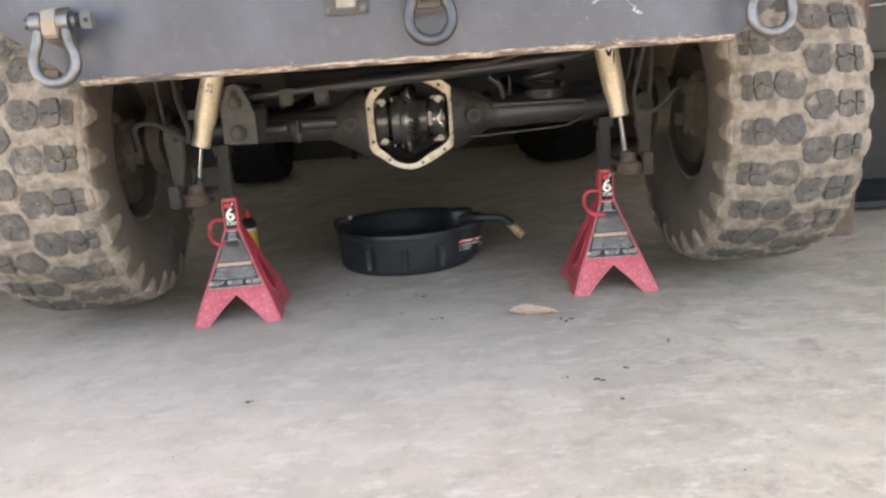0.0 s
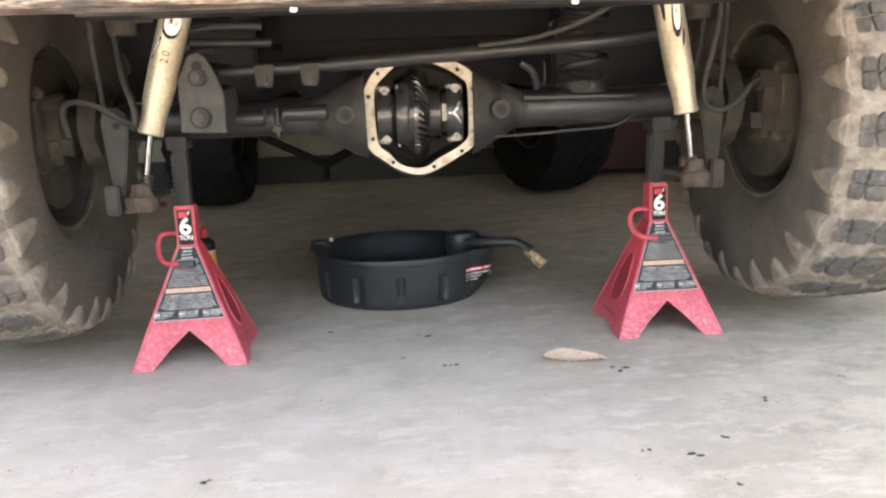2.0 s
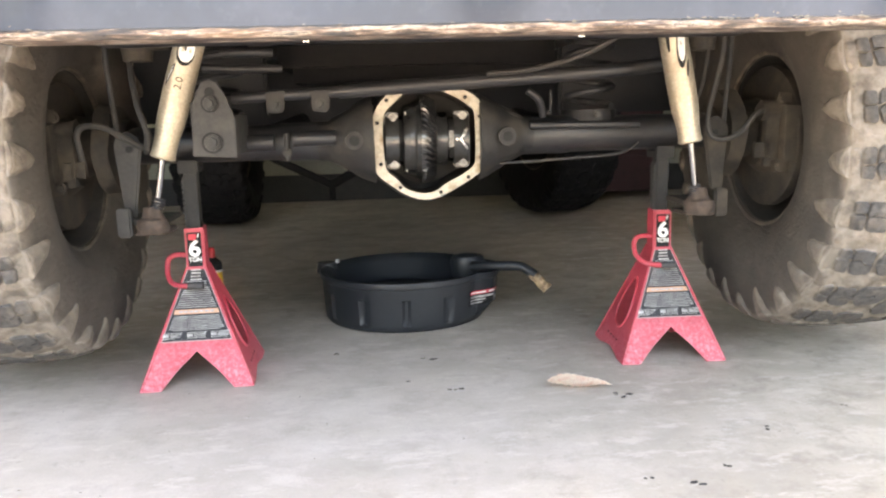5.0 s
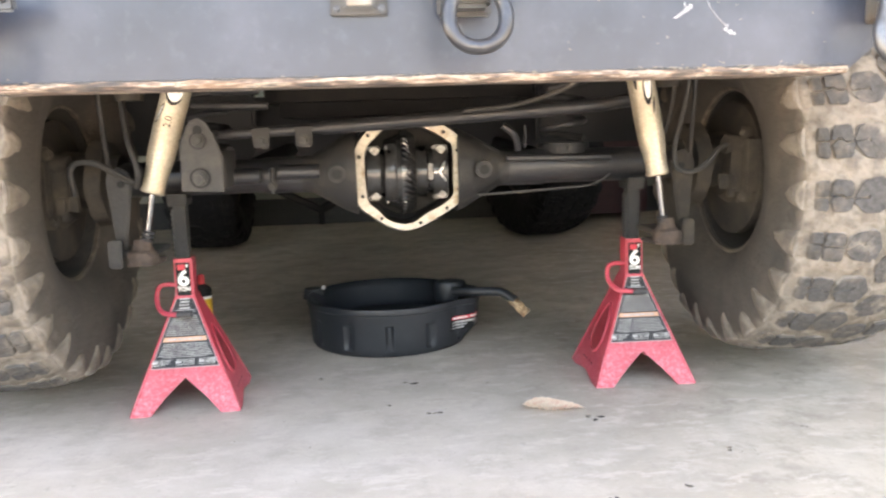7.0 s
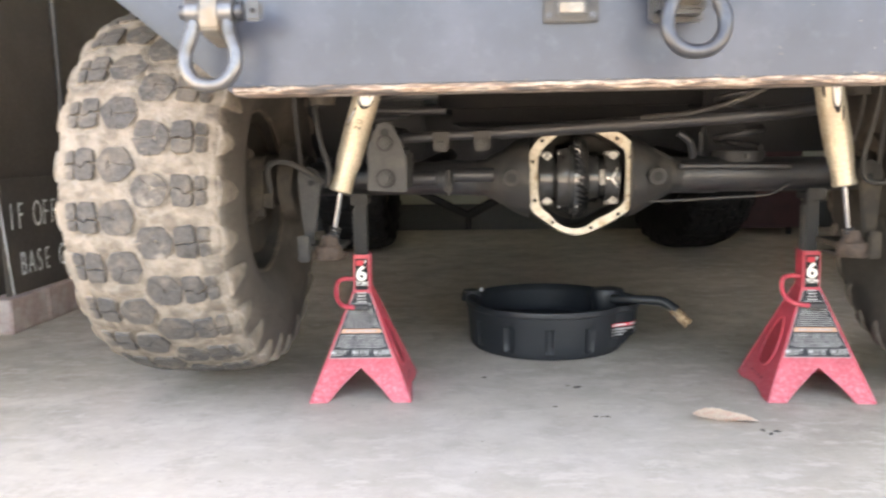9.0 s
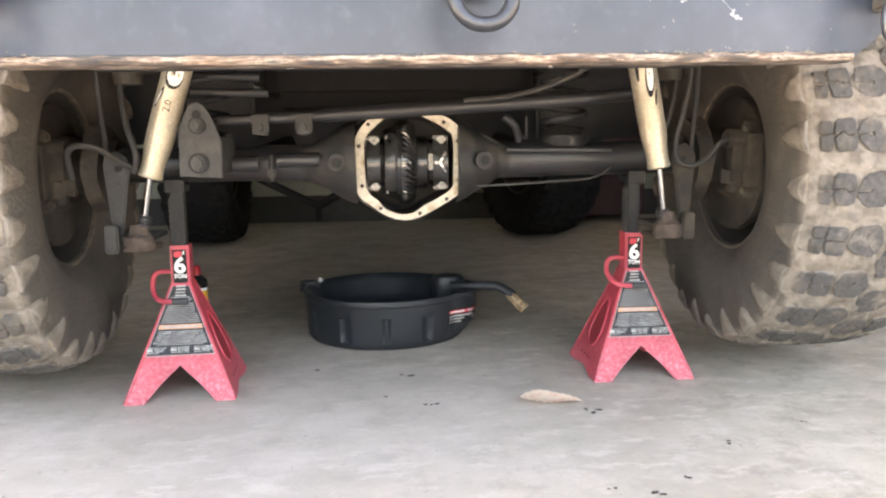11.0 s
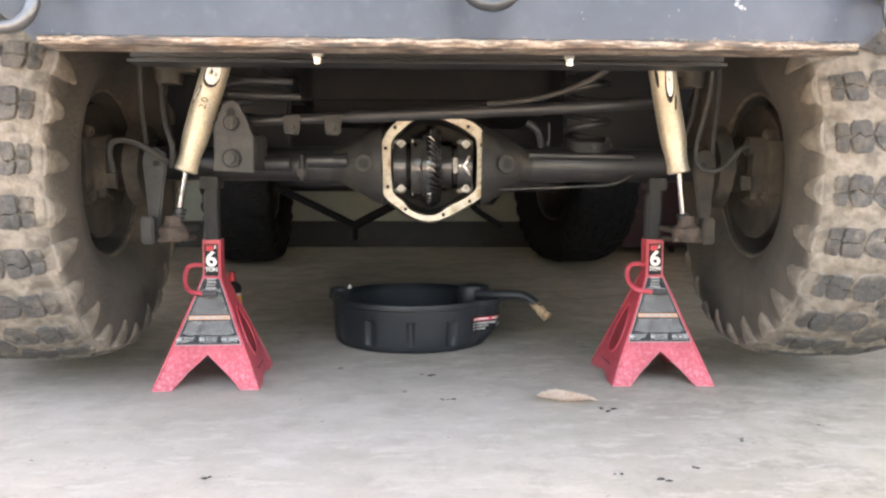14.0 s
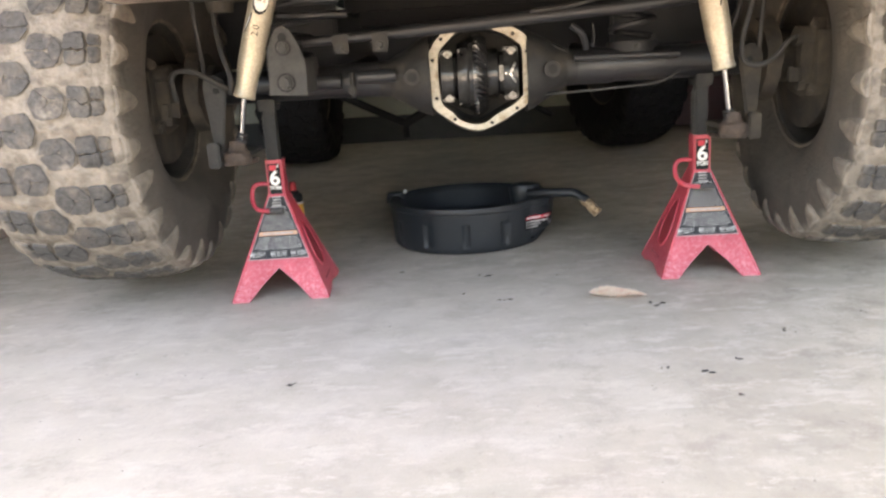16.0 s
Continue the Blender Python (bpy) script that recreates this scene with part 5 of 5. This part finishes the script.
front_left = wheel(car, (-1.02, 5.2, 0.475), 0, "dusty steel wheel", FRONT_TYRE, FRONT_TREAD, "off-road tyre, near-black with its deep shade")
front_right = wheel(car, (0.9, 5.2, 0.475), 198, "dusty steel wheel", FRONT_TYRE, FRONT_TREAD, "off-road tyre, near-black with its deep shade")

# front axle and steering rods, far under the vehicle
bm = bmesh.new()
rod(bm, (-0.85, 5.2, 0.47), (0.8, 5.2, 0.47), 0.04)
lathe(bm, [(-0.12, 0.05), (-0.06, 0.12), (0.06, 0.12), (0.12, 0.05)], 24, Matrix.Translation((0.36, 5.2, 0.47)) @ Matrix.Rotation(radians(90), 4, "Y"))
part("front_axle", bm, under_paint, car)
bm = bmesh.new()
rod(bm, (-0.76, 4.6, 0.46), (-0.36, 4.6, 0.262), 0.02)
rod(bm, (-0.37, 4.6, 0.258), (-0.05, 4.6, 0.425), 0.023)
rod(bm, (-0.36, 4.6, 0.25), (-0.36, 4.62, 0.19), 0.016)
part("drag_link", bm, deep_shade_m, car)
bm = bmesh.new()
tube(bm, [(0.2, 4.6, 0.42), (0.3, 4.6, 0.33), (0.42, 4.7, 0.26)], 0.016, 10)
part("tie_rod", bm, deep_shade_m, car)
# Added dark beam hides the pale wall behind the axle.
bm = bmesh.new()
box(bm, -0.7, 0.7, 3.46, 3.56, 0.565, 0.79, 0.03)
part("dark_fill_beam", bm, under_paint, car)
bm = bmesh.new()
box(bm, -0.2, 0.3, 3.6, 4.5, 0.52, 0.78, 0.05)
part("transmission", bm, under_paint, car)


# ---- red jack stands ----
def face_pt(u, z, off=0.0):
    """A place on the sloping front of a stand: u across, z up, off outwards."""
    half = HALF_D + (NECK - HALF_D) * min(1.0, z / NECK_Z) if z < NECK_Z else NECK
    nrm = Vector((0, -math.cos(SLOPE), math.sin(SLOPE))) if z < NECK_Z else Vector((0, -1, 0))
    return Vector((u, -half, z)) + nrm * off


HALF, HALF_D, NECK, NECK_X, NECK_Z, TOP_Z = 0.128, 0.133, 0.029, 0.0225, 0.268, 0.361
SLOPE = math.atan2(HALF_D - NECK, NECK_Z)


def jack_stand(at, turn, label):
    stand = thing("jack_stand", (0, 0, 0), label, "jack stand", "jack stands under the axle")
    # four legs of folded sheet, each face with a notch between two feet
    for k, (hw, hd, nw, nd) in enumerate(((HALF, HALF_D, NECK_X, NECK), (HALF_D, HALF, NECK, NECK_X)) * 2):
        bm = bmesh.new()
        spin = Matrix.Rotation(radians(90 * k), 4, "Z")
        inner_off = 0.0035
        for s in (-1, 1):
            notch = 0.012 if k % 2 else 0.082
            line = [(s * hw, 0.0), (s * 0.084, 0.0), (s * 0.045, notch * 0.5), (0.0, notch), (0.0, 0.17), (0.0, NECK_Z), (s * nw, NECK_Z), (s * (hw + nw) / 2, NECK_Z / 2)]
            quads = ((0, 1, 2, 7), (2, 3, 4, 7), (4, 5, 6, 7))
            layers = []
            for off in (0.0, inner_off):
                vs = []
                for u, z in line:
                    half = hd + (nd - hd) * z / NECK_Z - off
                    uu = u if abs(u) < 0.01 else u - math.copysign(off if abs(u) > 0.07 or z > 0.1 else 0, u)
                    vs.append(bm.verts.new(spin @ Vector((uu, -half, z))))
                layers.append(vs)
            for q in quads:
                bm.faces.new([layers[0][i] for i in q])
                bm.faces.new([layers[1][i] for i in reversed(q)])
            for i in range(len(line)):
                j = (i + 1) % len(line)
                if {i, j} in ({3, 4}, {4, 5}):
                    continue
                bm.faces.new((layers[0][i], layers[1][i], layers[1][j], layers[0][j]))
        bmesh.ops.remove_doubles(bm, verts=bm.verts, dist=0.0004)
        leg = part("leg_panel", bm, red_m, stand, "", False)
        if k in (1, 3):
            # pressed rib round an egg-shaped dish, and punched holes low down
            def on_side(u, z, off):
                half = hd + (nd - hd) * z / NECK_Z + off
                return spin @ Vector((u, -half, z))

            ring = [(0.042 * math.sin(t) * (1.0 - 0.35 * math.cos(t)), 0.125 + 0.062 * math.cos(t)) for t in (2 * math.pi * q / 20 for q in range(20))]
            bm = bmesh.new()
            tube(bm, [on_side(u, z, 0.0005) for u, z in ring + ring[:1]], 0.0035, 8, 2)
            part("pressed_rib", bm, red_m, leg)
            # darker red sheet carries the shade of the dished recess
            bm = bmesh.new()
            bm.faces.new([bm.verts.new(on_side(u, z, 0.0012)) for u, z in ring])
            part("dish_shade", bm, red_shade, leg, "darker red sheet for shade in the dished recess", False)
            # raised black discs stand for the shade in the punched holes
            for u in (-0.045, -0.02, 0.005, 0.03):
                bm = bmesh.new()
                rod(bm, on_side(u, 0.034, -0.002), on_side(u, 0.034, 0.001), 0.0035, 0.0035, 10)
                part("punched_hole", bm, decal_black, leg)
    # rounded folds where the panels meet
    for sx in (-1, 1):
        for sy in (-1, 1):
            bm = bmesh.new()
            rod(bm, (sx * (HALF - 0.002), sy * (HALF_D - 0.002), 0.002), (sx * (NECK_X - 0.002), sy * (NECK - 0.002), NECK_Z), 0.0035, 0.0035, 10)
            part("corner_fold", bm, red_m, stand)
    # neck
    bm = bmesh.new()
    flat = [(-NECK_X, -NECK), (NECK_X, -NECK), (NECK_X, NECK), (-NECK_X, NECK)]
    rows = []
    for inset, z in ((0, NECK_Z - 0.001), (0, TOP_Z), (0.005, TOP_Z), (0.005, NECK_Z)):
        rows.append([bm.verts.new((x - math.copysign(inset, x), y - math.copysign(inset, y), z)) for x, y in flat])
    for a, b in zip(rows, rows[1:] + rows[:1]):
        for k in range(4):
            bm.faces.new((a[k], a[(k + 1) % 4], b[(k + 1) % 4], b[k]))
    bmesh.ops.bevel(bm, geom=[e for e in bm.edges if abs(e.verts[0].co.z - e.verts[1].co.z) > 0.05], offset=0.004, segments=2, affect="EDGES")
    part("neck", bm, red_m, stand)
    # ratchet post and saddle
    bm = bmesh.new()
    box(bm, -0.0155, 0.0155, -0.02, 0.02, 0.1, 0.49, 0.003)
    column = part("ratchet_column", bm, column_m, stand, "dark steel ratchet column")
    bm = bmesh.new()
    box(bm, -0.0195, -0.016, -0.014, 0.014, 0.2, 0.478, 0.001)
    for i in range(9):
        box(bm, -0.0225, -0.0196, -0.012, 0.012, 0.365 + i * 0.0125, 0.3715 + i * 0.0125, 0.001)
    part("tooth_strip", bm, grey_plate, column, "notched steel strip")
    bm = bmesh.new()
    plate(bm, [(-0.04, 0.49), (0.04, 0.49), (0.042, 0.52), (0.034, 0.52), (0.02, 0.5035), (-0.02, 0.5035), (-0.034, 0.52), (-0.042, 0.52)], 0.045, Matrix.Translation((0, -0.0225, 0)), 0.002)
    bmesh.ops.transform(bm, matrix=Matrix.Translation((0, 0, 0)) @ Matrix.Rotation(radians(90), 4, "Z"), verts=bm.verts)
    part("saddle", bm, column_m, column, "black steel saddle")
    # bent handle with rubber tip
    bm = bmesh.new()
    tube(bm, [(-0.015, -0.008, 0.293), (-0.045, -0.01, 0.296), (-0.062, -0.012, 0.29), (-0.068, -0.015, 0.274), (-0.066, -0.028, 0.25), (-0.052, -0.05, 0.235), (-0.03, -0.061, 0.231), (-0.012, -0.065, 0.23)], 0.0062, 12)
    handle = part("ratchet_handle", bm, red_m, stand, "red bent rod handle")
    bm = bmesh.new()
    rod(bm, (-0.015, -0.0645, 0.23), (0.02, -0.069, 0.23), 0.0085, 0.008, 18)
    part("grip", bm, grip_m, handle, "dark rubber tip")

    # stickers on the front
    def patch(name, corners, off, material, owner, label=""):
        bm = bmesh.new()
        top = [bm.verts.new(face_pt(u, z, off)) for u, z in corners]
        low = [bm.verts.new(face_pt(u, z, 0.0002)) for u, z in corners]
        bm.faces.new(top)
        for k in range(len(corners)):
            j = (k + 1) % len(corners)
            bm.faces.new((top[k], low[k], low[j], top[j]))
        return part(name, bm, material, owner, label, False)

    def edge(z):
        return HALF + (NECK_X - HALF) * z / NECK_Z

    rim = patch("sticker_border", [(-edge(0.104) + 0.006, 0.104), (edge(0.104) - 0.006, 0.104), (edge(0.262) - 0.004, 0.262), (-edge(0.262) + 0.004, 0.262)], 0.0008, sticker_edge, stand, "pale sticker border")
    body = patch("warning_sticker", [(-edge(0.106) + 0.008, 0.1062), (edge(0.106) - 0.008, 0.1062), (edge(0.262) - 0.006, 0.262), (-edge(0.262) + 0.006, 0.262)], 0.0012, sticker_m, stand, "dark warning sticker with rows of small print")
    strip = patch("orange_band", [(-edge(0.168) + 0.01, 0.164), (edge(0.168) - 0.01, 0.164), (edge(0.174) - 0.01, 0.174), (-edge(0.174) + 0.01, 0.174)], 0.0016, decal_orange, body, "orange band")
    bm = bmesh.new()

    def bar(u0, u1, z0, z1, off=0.0017):
        vs = [bm.verts.new(face_pt(u, z, off)) for u, z in ((u0, z0), (u1, z0), (u1, z1), (u0, z1))]
        bm.faces.new(vs)

    rnd = random.Random(7)

    def line_of_words(z, w, thick):
        u = -w
        while u < w - 0.006:
            long = rnd.uniform(0.03, 0.09)
            bar(u, min(w, u + long), z - thick, z)
            u += long + 0.0022

    for i in range(9):
        z = 0.1595 - i * 0.0037
        line_of_words(z, edge(z) - 0.013 - (0.01 if i == 8 else 0), 0.0014)
    for i in range(13):
        z = 0.236 - i * 0.0047
        line_of_words(z, edge(z) - 0.0115, 0.0016)
    for i in range(4):
        z = 0.263 - i * 0.0072
        bar(-0.014 + rnd.uniform(0, 0.004), 0.014 - rnd.uniform(0, 0.004), z - 0.0034, z)
    for u in (-0.077, -0.022, 0.032):
        w = 0.045
        bar(u, u + w, 0.1225, 0.1238)
        bar(u, u + w * 0.3, 0.1145, 0.1208)
        for q in range(3):
            bar(u + w * 0.36, u + w * rnd.uniform(0.8, 1.0), 0.1194 - q * 0.0026, 0.1208 - q * 0.0026)
        bar(u, u + w * rnd.uniform(0.6, 1.0), 0.1108, 0.1122)
    for k in range(7):
        bar(-0.04 + k * 0.0118, -0.031 + k * 0.0118, 0.1665, 0.1715, 0.002)
    part("small_print", bm, decal_grey, body, "grey bars", False)
    neck_lab = patch("load_sticker", [(-0.0165, NECK_Z + 0.0012), (0.0165, NECK_Z + 0.0012), (0.0165, 0.351), (-0.0165, 0.351)], 0.001, decal_black, stand, "black load sticker")
    patch("logo_shape", [(-0.0125, 0.333), (0.004, 0.333), (0.007, 0.347), (-0.0125, 0.347)], 0.0015, decal_red, neck_lab)
    patch("logo_shape", [(0.0075, 0.338), (0.0105, 0.34), (0.0125, 0.3475), (0.009, 0.3475)], 0.0015, decal_white, neck_lab)
    up_face = Matrix(((1, 0, 0, 0), (0, 0, -1, -NECK - 0.0015), (0, 1, 0, 0), (0, 0, 0, 1)))
    lettering("lettering", "6", 0.054, up_face @ Matrix.Translation((0, 0.311, 0)), decal_white, neck_lab, 0.0003, "bold white numeral", 1.04, 0.0013)
    lettering("lettering", "TON", 0.0145, up_face @ Matrix.Translation((0, 0.2855, 0)), decal_white, neck_lab, 0.0003, "white letters", 0.95, 0.0004)
    stand.matrix_world = pose(*at, 0, 0, turn)
    return stand


jack_stand((-0.56, 2.47, 0.0), 3.0, "scuffed red steel jack stand with dark warning sticker")
jack_stand((0.582, 2.488, 0.0), -1.0, "scuffed red steel jack stand, pink wear on its legs")


# ---- oil drain pan ----
PX, PY, PR, PH = -0.052, 2.962, 0.255, 0.154
pan = thing("oil_drain_pan", (PX, PY, 0), "round black plastic oil drain pan with spout", "drain pan")
bm = bmesh.new()
n = 180


def wall_dent(a):
    """Upright grooves round the wall, soft at their edges."""
    f = ((a - radians(-111.0)) / radians(29.0)) % 1.0
    return 0.007 * min(1.0, max(0.0, (0.1 - abs(f - 0.1)) / 0.035))


def bulge(a, z):
    """Moulded block round the spout: widest under the rim, cut away slantwise below."""
    d = (math.degrees(a) + 8.0 + 180.0) % 360.0 - 180.0
    return 0.034 * max(0.0, min(1.0, (30.0 - abs(d)) / 12.0)) * max(0.0, min(1.0, (z - 0.012) / 0.045))


rings = []
for z, r, dent in ((0.0, 0.2, 0), (0.003, 0.229, 0), (0.012, 0.235, 0), (0.022, 0.236, 0), (0.027, 0.237, 1), (0.06, 0.2385, 1), (0.085, 0.24, 1), (0.098, 0.241, 1), (0.103, 0.2415, 0), (0.134, 0.2435, 0),
                   (0.137, 0.2475, 0), (0.151, 0.2485, 0), (PH, 0.2475, 0), (PH + 0.001, 0.238, 0), (0.148, 0.228, 0), (0.13, 0.215, 0), (0.085, 0.205, 0), (0.07, 0.19, 0), (0.066, 0.1, 0), (0.064, 0.02, 0)):
    ring = []
    for k in range(n):
        a = 2 * math.pi * k / n
        rr = PR / 0.2455 * (r - dent * wall_dent(a)) + (bulge(a, z) if r > 0.22 else 0.0)
        ring.append(bm.verts.new((PX + rr * math.cos(a), PY + rr * math.sin(a), z * 0.95)))
    rings.append(ring)
for a, b in zip(rings, rings[1:]):
    for k in range(n):
        bm.faces.new((a[k], a[(k + 1) % n], b[(k + 1) % n], b[k]))
bm.faces.new(rings[0][::-1])
bm.faces.new(rings[-1])
part("basin", bm, pan_m, pan)
bm = bmesh.new()
lathe(bm, [(0.0, 0.04), (0.05, 0.046), (0.066, 0.04), (0.071, 0.02), (0.072, 0.001)], 32, pose(0.148, 3.0, 0.102) @ Matrix.Diagonal((1.2, 1.0, 1, 1)))
part("spout_housing", bm, pan_m, pan)
bm = bmesh.new()
rod(bm, (-0.295, 3.06, 0.12), (-0.295, 3.06, 0.152), 0.035, 0.03, 24)
part("carry_lug", bm, pan_m, pan)
bm = bmesh.new()
rod(bm, (-0.262, 3.055, 0.15), (-0.262, 3.055, 0.162), 0.008, 0.006, 16)
part("vent_plug", bm, decal_grey, pan, "pale vent plug")
bm = bmesh.new()
tube(bm, [(0.15, 2.9, 0.152), (0.205, 2.862, 0.158), (0.262, 2.84, 0.16), (0.294, 2.826, 0.157), (0.328, 2.8, 0.136)], 0.0145, 18)
spout = part("spout", bm, pan_m, pan, "bent black spout")
bm = bmesh.new()
tube(bm, [(0.316, 2.808, 0.138), (0.33, 2.797, 0.128), (0.344, 2.79, 0.114), (0.358, 2.785, 0.098)], lambda f: 0.0135 + 0.006 * f * (1.2 - f), 20, 5)
for v in bm.verts:
    v.co += 0.0065 * noise.noise_vector(v.co * 95)
part("rag_stopper", bm, rag_m, spout, "tan rag stuffed into the spout")


def pan_patch(a0, a1, z0, z1, off, material, name, owner, label=""):
    bm = bmesh.new()
    top, low = [], []
    for k in range(13):
        a = radians(a0 + (a1 - a0) * k / 12)
        for z, row in ((z0, low), (z1, top)):
            rr = PR / 0.2455 * (0.2415 + 0.002 * (z - 0.1) / 0.034) + bulge(a, z) + off
            row.append(bm.verts.new((PX + rr * math.cos(a), PY + rr * math.sin(a), z * 0.95)))
    for k in range(12):
        bm.faces.new((low[k], low[k + 1], top[k + 1], top[k]))
    return part(name, bm, material, owner, label, False)


label_patch = pan_patch(-44, -16, 0.056, 0.104, 0.0012, decal_black, "product_label", pan, "small black label with white and red bars")
for a0, a1, z0, z1, mt in ((-43, -19, 0.09, 0.101, decal_red), (-42, -31, 0.093, 0.0975, decal_white), (-29, -22, 0.093, 0.0975, decal_white), (-43, -25, 0.079, 0.085, decal_grey), (-43, -31, 0.0705, 0.075, decal_grey),
                           (-25, -19, 0.064, 0.076, decal_grey), (-43, -33, 0.0615, 0.0655, decal_grey)):
    pan_patch(a0, a1, z0, z1, 0.002 if mt is decal_red else 0.0027, mt, "label_bar", label_patch)

# ---- spray can behind a stand ----
can = thing("spray_can", (-0.694, 3.25, 0), "black and yellow spray can with red cap on the floor", "spray can")
cm = Matrix.Translation((-0.694, 3.25, 0.0))
part("body", lathe(bmesh.new(), [(0.0, 0.03), (0.002, 0.0325), (0.1, 0.0325), (0.101, 0.0325)], 36, cm), can_yellow, can, "yellow printed can")
part("shoulder", lathe(bmesh.new(), [(0.101, 0.0328), (0.128, 0.0328), (0.134, 0.03), (0.146, 0.018), (0.15, 0.014)], 36, cm), decal_black, can, "black domed shoulder")
part("ring_band", lathe(bmesh.new(), [(0.1, 0.0331), (0.108, 0.0331)], 36, cm), decal_white, can, "white band")
part("cap", lathe(bmesh.new(), [(0.15, 0.0125), (0.176, 0.012), (0.183, 0.008), (0.185, 0.001)], 24, cm), cap_red, can, "red cap")

# ---- dry leaf ----
bm = bmesh.new()
nl, nw = 26, 8
grid = []
for i in range(nl + 1):
    t = i / nl
    w = 0.029 * math.sin(math.pi * t ** 0.68) ** 0.95 + 0.0006
    if 0.1 < t < 0.9:
        w *= 1.0 + 0.07 * ((i % 3) - 1)
    row = []
    for j in range(-nw, nw + 1):
        u = j / nw
        z = 0.003 + 0.005 * u * u * math.sin(math.pi * t) + 0.004 * math.sin(t * 5 + 0.5) ** 2 + 0.0012 * math.cos(t * 60 + abs(u) * 9) * abs(u)
        row.append(bm.verts.new((0.145 * (t - 0.5), w * u, z)))
    grid.append(row)
for a, b in zip(grid, grid[1:]):
    for k in range(2 * nw):
        bm.faces.new((a[k], a[k + 1], b[k + 1], b[k]))
bmesh.ops.solidify(bm, geom=bm.faces[:], thickness=0.0008)
leaf = tagged(part("dry_leaf", bm, leaf_m, None), "curled dry tan leaf on the concrete floor", "leaf")
leaf.matrix_world = pose(0.314, 2.232, 0.0035, 8, 0, -22)

# ---- crumbs of dirt on the floor ----
bm = bmesh.new()
rnd = random.Random(3)
marks = [(0.398, 2.152, 7), (0.467, 1.801, 6), (0.608, 1.936, 5), (0.392, 1.738, 7), (0.319, 1.767, 4), (0.626, 1.924, 3), (0.413, 1.635, 4), (-0.012, 2.482, 8), (0.04, 2.244, 6), (-0.071, 2.316, 4), (-0.244, 2.56, 5), (-0.402, 1.766, 5), (0.385, 2.17, 5), (0.816, 2.034, 4)]
marks += [(rnd.uniform(-1.6, 1.6), rnd.uniform(0.9, 3.4), rnd.uniform(0.8, 2.2)) for _ in range(170)]
for x, y, s in marks:
    for k in range(3 if s > 3 else 1):
        r = s * 0.0009 * rnd.uniform(0.6, 1.2)
        cx, cy = x + rnd.gauss(0, s * 0.0012), y + rnd.gauss(0, s * 0.0012)
        m = 7
        top = bm.verts.new((cx, cy, 0.0006 + 0.35 * r))
        rim = [bm.verts.new((cx + r * rnd.uniform(0.6, 1.6) * math.cos(2 * math.pi * q / m), cy + r * rnd.uniform(0.5, 1.1) * math.sin(2 * math.pi * q / m), 0.0004)) for q in range(m)]
        for q in range(m):
            bm.faces.new((top, rim[q], rim[(q + 1) % m]))
tagged(part("dirt_crumbs", bm, speck_m, None, "", False), "small dark crumbs of dirt scattered on concrete", "dirt", "", "stuff")
